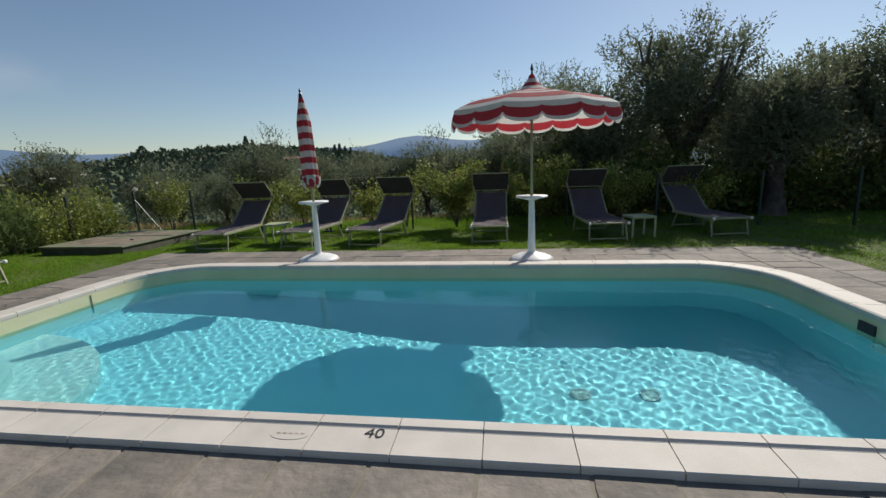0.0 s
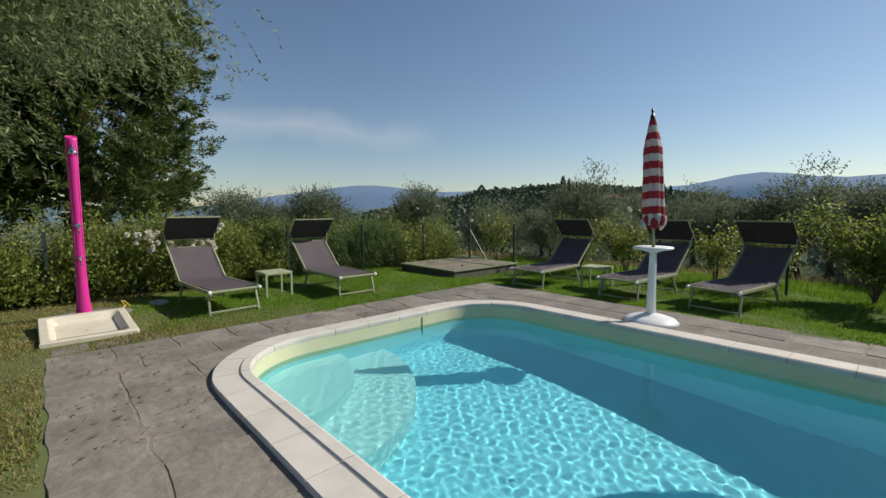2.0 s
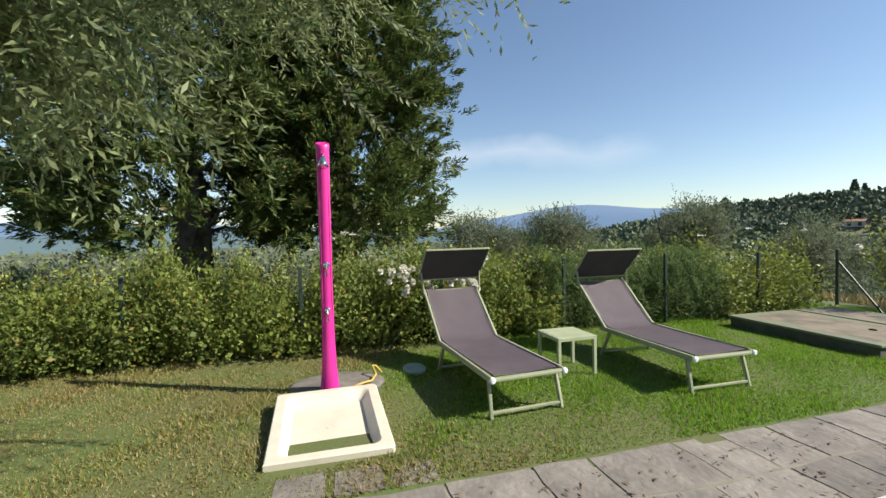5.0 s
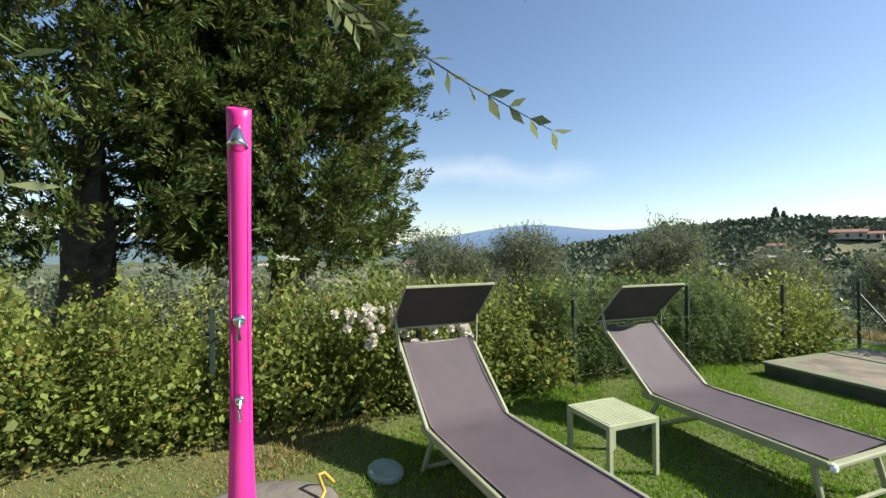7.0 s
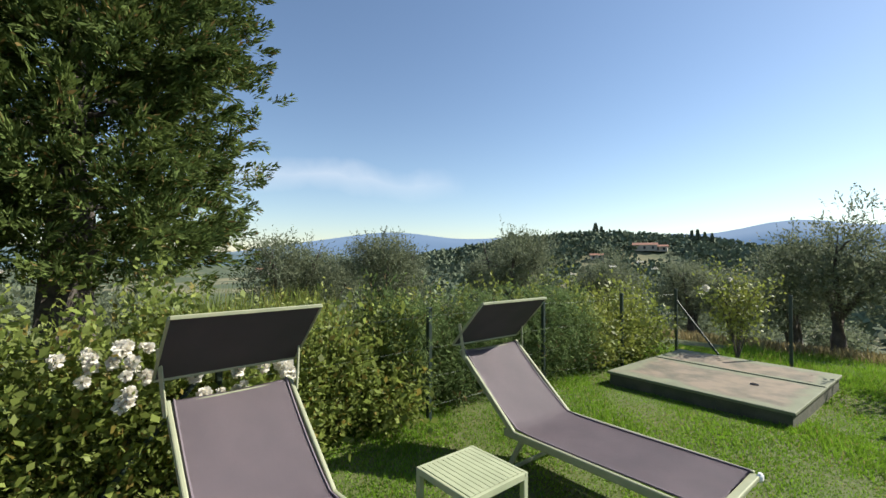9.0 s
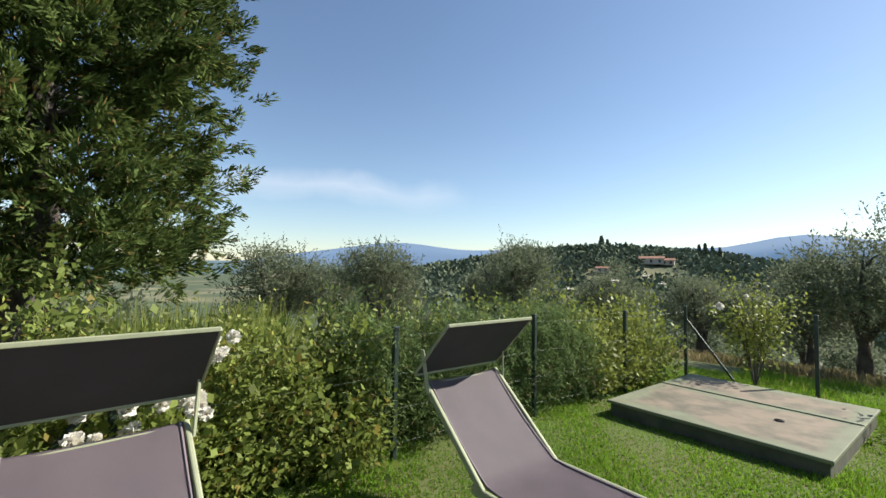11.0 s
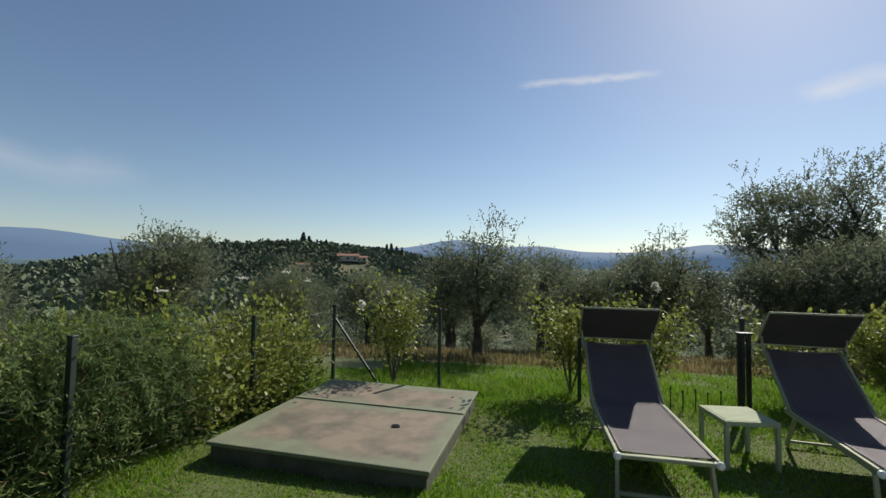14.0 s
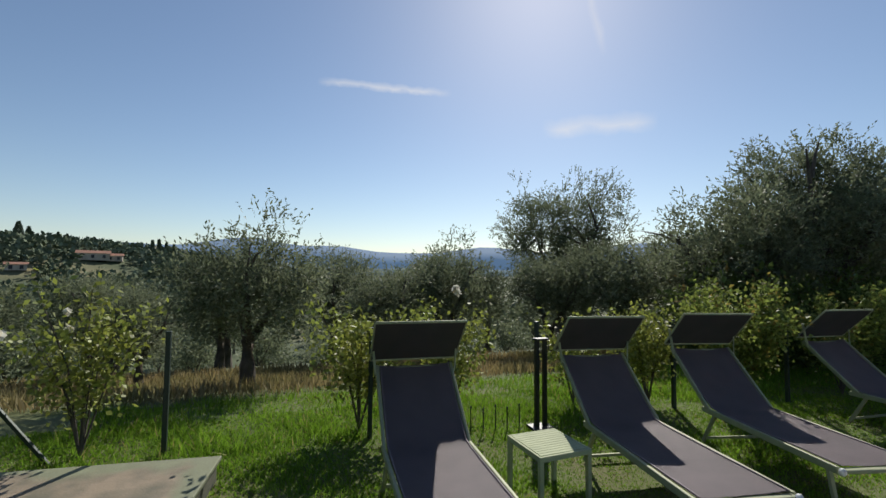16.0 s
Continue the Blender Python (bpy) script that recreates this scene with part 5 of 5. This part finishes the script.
# lawn blades
def lawn_patch(name, x0, x1, y0, y1, n, h, seed, label, material, side=0):
    """Blades over a stretch; side 1 or -1 thins it out across the ragged line where the dry lawn turns green."""
    g = np.random.default_rng(seed)
    X, Y = g.uniform(x0, x1, n), g.uniform(y0, y1, n)
    lx = (X - 1.17) * math.cos(radians(5.2)) - (Y - 3.73) * math.sin(radians(5.2))
    ly = (X - 1.17) * math.sin(radians(5.2)) + (Y - 3.73) * math.cos(radians(5.2))
    ok = ~((lx > PX0 - 0.02) & (lx < PX1 + 0.02) & (ly > PY0 - 0.02) & (ly < PY1 + 0.02))
    green = smoothstep(1.2, 3.8, Y + 0.6 * np.sin(X * 1.7) + 0.4 * np.sin(X * 4.1 + Y * 2))
    if side:
        ok &= (green if side > 0 else 1 - green) > g.uniform(0, 1, n)
    sx, sy = X + 5.91, Y - 8.90
    ok &= ~((np.abs(sx * math.cos(0.113) - sy * math.sin(0.113)) < 1.0) & (np.abs(sx * math.sin(0.113) + sy * math.cos(0.113)) < 1.1))
    ok &= ~((X > -6.3) & (X < -5.1) & (Y > 0.97) & (Y < 1.9))
    ok &= ~((X > -7.1) & (X < -6.3) & (Y > 1.2) & (Y < 2.05))
    X, Y = X[ok], Y[ok]
    n = len(X)
    P = np.stack([X, Y, ground_z(X, Y) - 0.004], -1)
    D = np.array([0, 0, 0.8]) + 0.55 * g.normal(size=(n, 3))
    D[:, 2] = np.abs(D[:, 2]) + 0.25
    patch = 0.75 + 0.35 * np.sin(X * 1.9 + 1) * np.sin(Y * 2.3) + 0.2 * np.sin(X * 5.1 + Y * 4.3)
    S = unit(np.cross(unit(D), g.normal(size=(n, 3))))
    L = (h * patch.clip(0.4, 1.3) * g.uniform(0.5, 1.3, n))[:, None]
    W = (0.0055 * g.uniform(0.7, 1.4, n))[:, None]
    D = unit(D)
    V = np.stack([P - S * W, P + S * W, P + D * L], 1).reshape(-1, 3)
    ob = part(name, mesh_np(name, V, np.arange(3 * n).reshape(n, 3), material), None, None)
    return tagged(ob, label, "grass", kind="stuff")


lawn_patch("lawn_grass", -8.2, -3.6, 1.0, 11.6, 230000, 0.05, 31, "short bright green lawn grass", M_grass, 1)
lawn_patch("lawn_grass", -8.6, -2.0, -4.0, 4.6, 145000, 0.045, 32, "short patchy lawn grass with dry straw", M_grass_dry, -1)
lawn_patch("lawn_grass", -3.6, 4.5, 6.4, 11.6, 170000, 0.05, 33, "short sunlit green lawn grass", M_grass)
lawn_patch("lawn_grass", 4.5, 12.5, 3.0, 12.0, 130000, 0.05, 36, "short shaded green lawn grass", M_grass)
lawn_patch("tall_grass", -6.5, 5.0, 10.4, 12.6, 24000, 0.16, 35, "longer green grass along the fence", M_grass)
lawn_patch("straw", -8.6, -2.0, -4.0, 4.0, 40000, 0.05, 34, "dry straw lying in the lawn", M_dry, -1)


# ---- hill woods, houses ----
EYE = (-4.7, 3.5)
HOUSES = [(20.0, 1.35, 10, 5, 2.6, 20, "long pale villa with terracotta roof on the hill"), (18.2, 1.25, 5, 4, 2.2, 15, "small pale wing with terracotta roof on the hill"), (25.5, 0.35, 5, 3.5, 1.9, 25, "low pale farm building among the olives")]


def settle(az, el):
    """The distance at which the slope rises to that elevation."""
    for d in np.arange(110.0, 300.0, 1.0):
        if gz_at(EYE[0] - math.sin(radians(az)) * d, EYE[1] + math.cos(radians(az)) * d) > 1.68 + d * math.tan(radians(el)) - 2.0:
            return d
    return 230.0


SETTLED = [(h_[0], settle(h_[0], h_[1])) for h_ in HOUSES]


def in_front_of_house(x, y):
    az, d = math.degrees(math.atan2(EYE[0] - x, y - EYE[1])), math.hypot(x - EYE[0], y - EYE[1])
    return any(abs(az - a_) < 1.4 and d_ - 22 < d < d_ + 5 for a_, d_ in SETTLED)


g = np.random.default_rng(77)
C = []
for _ in range(17000):
    x, y = g.uniform(-330, 60), g.uniform(60, 330)
    h0 = float(ground_z(x, y))
    if math.hypot(x, y) < 82 or (h0 < -4.5 and g.random() < 0.55) or x < -0.95 * y - 80 or in_front_of_house(x, y):
        continue
    C.append((x, y, h0, g.uniform(0.9, 2.1)))
C = np.array(C)
per = 11
d = unit(g.normal(size=(len(C) * per, 3)))
rad = np.repeat(C[:, 3], per)[:, None]
P = np.repeat(C[:, :3], per, axis=0) + d * rad * np.array([1, 1, 0.8]) * g.uniform(0.6, 1.05, (len(d), 1)) + np.array([0, 0, 0.9]) * rad
ob = part("hill_woods", leaf_mesh("hill_woods", P, d + 0.6 * g.normal(size=d.shape), rad[:, 0] * 1.0, rad[:, 0] * 0.42, M_wood), None, None)
tagged(ob, "wooded olive and oak hillside in the distance", "trees", kind="stuff")


def at_az(eye, az, dist):
    return eye[0] - math.sin(radians(az)) * dist, eye[1] + math.cos(radians(az)) * dist


def far_cypress(az, dist, h, wide=0.14, label="dark slender cypress on the hilltop"):
    x, y = at_az(EYE, az, dist)
    g = np.random.default_rng(int(az * 10) + 1000)
    t = thing("far_cypress", label, "cypress tree", "hill cypresses", pose(x, y, gz_at(x, y) - 0.3))
    part("trunk", tube([(0, 0, 0), (0, 0, h * 0.5)], [0.25, 0.1], 6), M_bark, t)
    n = 700
    u = g.uniform(0.05, 1, n)
    a = g.uniform(0, 6.283, n)
    r = h * wide * np.interp(u, [0, 0.2, 0.6, 1], [0.6, 1, 0.8, 0.1]) * np.sqrt(g.uniform(0.3, 1, n)) * (1 + 0.15 * g.normal(size=n))
    P = np.stack([r * np.cos(a), r * np.sin(a), u * h], -1)
    D = np.stack([np.cos(a), np.sin(a), np.full(n, 1.2)], -1) + 0.4 * g.normal(size=(n, 3))
    part("crown", leaf_mesh("crown", P, D, h * 0.10, h * 0.035, M_wood), None, t)


for az, dist, h, w in [(25.6, 250, 8.5, 0.17), (24.9, 252, 7.0, 0.15), (22.8, 255, 6, 0.12), (22.1, 250, 5, 0.12), (27.5, 246, 5, 0.25), (28.6, 244, 4.5, 0.3), (15.0, 230, 7, 0.10), (14.4, 232, 7.5, 0.09), (13.7, 228, 7, 0.10), (13.0, 231, 6.5, 0.1), (36.2, 228, 7, 0.42), (37.5, 230, 3.5, 0.5), (33, 240, 3, 0.5), (31.5, 240, 3, 0.5), (45.0, 200, 4, 0.15), (43.3, 205, 4, 0.4), (59, 300, 4, 0.2)]:
    far_cypress(az, dist, h, w, "round-topped tree on the hill crest" if w > 0.2 else "dark slender cypress on the hilltop")


def farmhouse(az, dist, w, d, h, rz, label, lift=0.0):
    x, y = at_az(EYE, az, dist)
    t = thing("farmhouse", label, "house", "hill houses", pose(x, y, gz_at(x, y) + lift, 0, 0, rz))
    part("wall", boxed(w, d, h, pose(0, 0, h / 2), 0.02), M_wall, t)
    bm = bmesh.new()
    e = 0.4
    vs = [bm.verts.new(p) for p in ((-w / 2 - e, -d / 2 - e, h), (w / 2 + e, -d / 2 - e, h), (w / 2 + e, d / 2 + e, h), (-w / 2 - e, d / 2 + e, h), (-w / 2 - e, 0, h + d * 0.22), (w / 2 + e, 0, h + d * 0.22))]
    for f in ((0, 1, 5, 4), (2, 3, 4, 5), (0, 4, 3), (1, 2, 5), (3, 2, 1, 0)):
        bm.faces.new([vs[i] for i in f])
    part("roof", bm, M_roof, t, "terracotta tiled roof")
    k = max(2, int(w / 3))
    for i in range(k):
        part("window", boxed(0.9, 0.12, 1.2, pose(-w / 2 + (i + 0.5) * w / k, -d / 2 - 0.02, h * 0.55), 0.01), M_dark, t)
    return t


for (az, el, w, d, h, rz, lab), (_, dist) in zip(HOUSES, SETTLED):
    farmhouse(az, dist, w, d, h, rz, lab)
for k, (az, dist, w, h) in enumerate([(66.5, 640, 15, 8), (65.4, 645, 20, 7), (68.3, 655, 13, 7), (67.5, 665, 7, 15), (64.5, 650, 12, 7)]):
    farmhouse(az, dist, w, 8, h, 60 + 9 * k, "pale village house in the valley" if h < 12 else "village church tower in the valley")

# ---- coping stones and paving, piece by piece ----
surround = thing("coping", "white cast-stone pool coping with a raised rounded lip", "coping", m=POOL, kind="structure")
outer_path = rounded(HX, HY, RAD, 0.04)
lens = [0.0]
for a, b in zip(outer_path, outer_path[1:] + outer_path[:1]):
    lens.append(lens[-1] + math.hypot(b[0] - a[0], b[1] - a[1]))
total = lens[-1]
count = round(total / 0.482)
closed = outer_path + outer_path[:1]
CP = [(0.0, -0.05), (0.0, 0.034), (0.008, 0.042), (0.215, 0.045), (0.225, 0.050), (0.235, 0.060), (0.31, 0.060), (0.328, 0.048), (0.33, 0.02), (0.325, -0.02), (0.30, -0.03)]


def along(s):
    s = s % total
    i = int(np.searchsorted(lens, s, side="right")) - 1
    i = min(i, len(outer_path) - 1)
    a, b = closed[i], closed[i + 1]
    d = math.hypot(b[0] - a[0], b[1] - a[1]) or 1
    q = (s - lens[i]) / d
    n0 = (-(b[1] - a[1]) / d, (b[0] - a[0]) / d)
    return a[0] + (b[0] - a[0]) * q, a[1] + (b[1] - a[1]) * q, n0


START = 0.12
for k in range(count):
    s0, s1 = START + total * k / count + 0.003, START + total * (k + 1) / count - 0.003
    rows_ = []
    for i in range(6):
        x, y, nrm = along(s0 + (s1 - s0) * i / 5)
        rows_.append([(x + nrm[0] * u, y + nrm[1] * u, z) for u, z in CP])
    bm = bmesh.new()
    vs = [[bm.verts.new(p) for p in r] for r in rows_]
    for a, b in zip(vs, vs[1:]):
        for i in range(len(CP) - 1):
            bm.faces.new((a[i], a[i + 1], b[i + 1], b[i]))
    bm.faces.new(vs[0])
    bm.faces.new(vs[-1][::-1])
    bmesh.ops.recalc_face_normals(bm, faces=bm.faces)
    part("coping_stone", bm, M_coping, surround)
bed = [[(x * f, y * g_, z) for x, y in outer_path] for f, g_, z in ((0.996, 0.99, -0.06), (0.996, 0.99, 0.036), (0.945, 0.885, 0.036))]
part("bedding", loft(bed, M_mortar, "bedding"), None, surround, "pinkish mortar bed under the coping")

# the painted depth figure
fc = bpy.data.curves.new("depth_figure", "FONT")
fc.body, fc.size, fc.extrude = "40", 0.115, 0.0008
fc.materials.append(M_black)
fig = new("depth_figure", fc)
fig.parent = surround
fig.matrix_local = POOL.inverted() @ pose(1.285, 1.575, 0.0475, 0, 0, -4)

arc = part("worn_stamp", tube([(0.11 * math.cos(a), 0.045 * math.sin(a), 0) for a in np.linspace(math.pi, 2 * math.pi, 14)], [0.0012] * 14, 5), M_mortar, surround, "faint worn oval stamp")
arc.matrix_local = POOL.inverted() @ pose(0.86, 1.605, 0.0442, 0, 0, -4)
for k in range(5):
    part("stamp_bar", boxed(0.022, 0.010, 0.0012, pose(-0.07 + 0.035 * k, 0.012, 0.0006), 0), M_mortar, arc)

paving = thing("paving", "weathered grey sandstone slabs around the pool", "paving", m=POOL, kind="structure")
prnd = random.Random(11)


def push_out(x, y):
    hx, hy, r = HX - 0.02, HY - 0.02, RAD - 0.02
    qx, qy = abs(x) - (hx - r), abs(y) - (hy - r)
    d = math.hypot(max(qx, 0), max(qy, 0)) + min(max(qx, qy), 0) - r
    if d >= 0:
        return x, y, True
    if qx > 0 and qy > 0:
        l = math.hypot(qx, qy)
        return math.copysign(hx - r + qx / l * r, x), math.copysign(hy - r + qy / l * r, y), False
    if qx > qy:
        return math.copysign(hx, x), y, False
    return x, math.copysign(hy, y), False


def slab(x0, x1, y0, y1):
    j = 0.009
    x0, x1, y0, y1 = x0 + j, x1 - j, y0 + j, y1 - j
    if x1 - x0 < 0.06 or y1 - y0 < 0.06:
        return
    pts = []
    for (ax, ay), (bx, by) in (((x0, y0), (x1, y0)), ((x1, y0), (x1, y1)), ((x1, y1), (x0, y1)), ((x0, y1), (x0, y0))):
        for i in range(5):
            q = i / 5
            x, y = ax + (bx - ax) * q, ay + (by - ay) * q
            nn = noise.noise_vector(Vector((x * 3.1, y * 3.1, 0.3))) * 0.030 + noise.noise_vector(Vector((x * 15, y * 15, 0.7))) * 0.009
            pts.append((x + nn.x, y + nn.y))
    res = [push_out(x, y) for x, y in pts]
    if not any(r[2] for r in res):
        return
    z = prnd.uniform(0.0, 0.006)
    tx, ty = prnd.uniform(-0.006, 0.006), prnd.uniform(-0.006, 0.006)
    cx_, cy_ = sum(r[0] for r in res) / 20, sum(r[1] for r in res) / 20
    if max(math.hypot(r[0] - cx_, r[1] - cy_) for r in res) < 0.06:
        return
    bm = bmesh.new()
    rings_ = []
    for f, dz in ((1.0, -0.06), (1.0, -0.006), (0.985, 0.0)):
        rings_.append([bm.verts.new((cx_ + (r[0] - cx_) * f, cy_ + (r[1] - cy_) * f, z + dz + (tx * (r[0] - cx_) + ty * (r[1] - cy_)))) for r in res])
    for a, b in zip(rings_, rings_[1:]):
        for i in range(20):
            bm.faces.new((a[i], a[(i + 1) % 20], b[(i + 1) % 20], b[i]))
    bm.faces.new(rings_[-1])
    part("slab", bm, M_stone, paving)


def course(x0, x1, y0, y1, horizontal, lo=0.26, hi=0.56):
    s = x0 if horizontal else y0
    e = x1 if horizontal else y1
    while s < e - 0.05:
        w = prnd.uniform(lo, hi)
        if e - s - w < 0.3:
            w = e - s
        if horizontal:
            slab(s, s + w, y0, y1)
        else:
            slab(x0, x1, s, s + w)
        s += w


WEST = PX0 + 0.98
xw = PX0
for wid in (0.50, 0.48):
    course(xw, xw + wid, PY0, PY1, False, 0.38, 0.72)
    xw += wid
y = PY0
for hgt in (0.50, 0.56):
    course(WEST, PX1, y, y + hgt, True, 0.30, 0.58)
    y += hgt
y_low = y
y = PY1
for hgt in (0.55, 0.56):
    course(WEST, PX1, y - hgt, y, True, 0.38, 0.70)
    y -= hgt
y_high = y
for x0, x1 in ((WEST, WEST + 0.52), (WEST + 0.52, WEST + 1.1), (PX1 - 0.5, PX1), (PX1 - 1.1, PX1 - 0.5), (PX1 - 1.6, PX1 - 1.1), (PX1 - 2.2, PX1 - 1.6)):
    course(x0, x1, y_low, y_high, False, 0.35, 0.65)
for k in range(3):
    slab(PX0 - 0.36 + 0.02 * k, PX0 - 0.03, PY0 + 0.05 + k * 0.36, PY0 + 0.37 + k * 0.36)
b_j = bmesh.new()
for x0, x1, y0, y1 in ((PX0 + 0.03, PX1 - 0.03, PY0 + 0.03, -HY + 0.1), (PX0 + 0.03, PX1 - 0.03, HY - 0.1, PY1 - 0.03), (PX0 + 0.03, -HX + 0.1, -HY + 0.1, HY - 0.1), (HX - 0.1, PX1 - 0.03, -HY + 0.1, HY - 0.1)):
    box(b_j, x1 - x0, y1 - y0, 0.03, pose((x0 + x1) / 2, (y0 + y1) / 2, -0.0165), 0)
part("joint_bed", b_j, M_joint, paving, "sandy earthen joints between the slabs")
# outlet cover in the paving
oc = thing("skimmer_lid", "pale square skimmer lid set in the paving", "lid", m=POOL @ pose(1.92, -2.85, 0.004, 0, 0, -8))
part("lid", boxed(0.26, 0.26, 0.02, pose(0, 0, 0.0), 0.004), M_tray, oc)
part("grip", tube([(0.08 * math.cos(a), 0.06 * math.sin(a), 0.011) for a in np.linspace(0.4, 4.2, 10)], [0.008] * 10, 6), M_white, oc)
# fallen leaves on the paving
g = np.random.default_rng(91)
n = 620
X, Y = g.uniform(-5.5, -3.0, n), g.uniform(-3.25, 1.0, n)
keep = np.array([push_out(a, b)[2] for a, b in zip(X, Y)])
X, Y = X[keep], Y[keep]
n = len(X)
D = g.normal(size=(n, 3)) * np.array([1, 1, 0.06])
fl = part("fallen_leaves", leaf_mesh("fallen_leaves", np.stack([X, Y, np.full(n, 0.014)], -1), D, g.uniform(0.03, 0.06, n), g.uniform(0.004, 0.009, n), M_dead, up=np.array([0, 0, 3.0])), None, None)
fl.matrix_basis = POOL
tagged(fl, "brown fallen leaves scattered on the paving", "fallen leaves", kind="stuff")
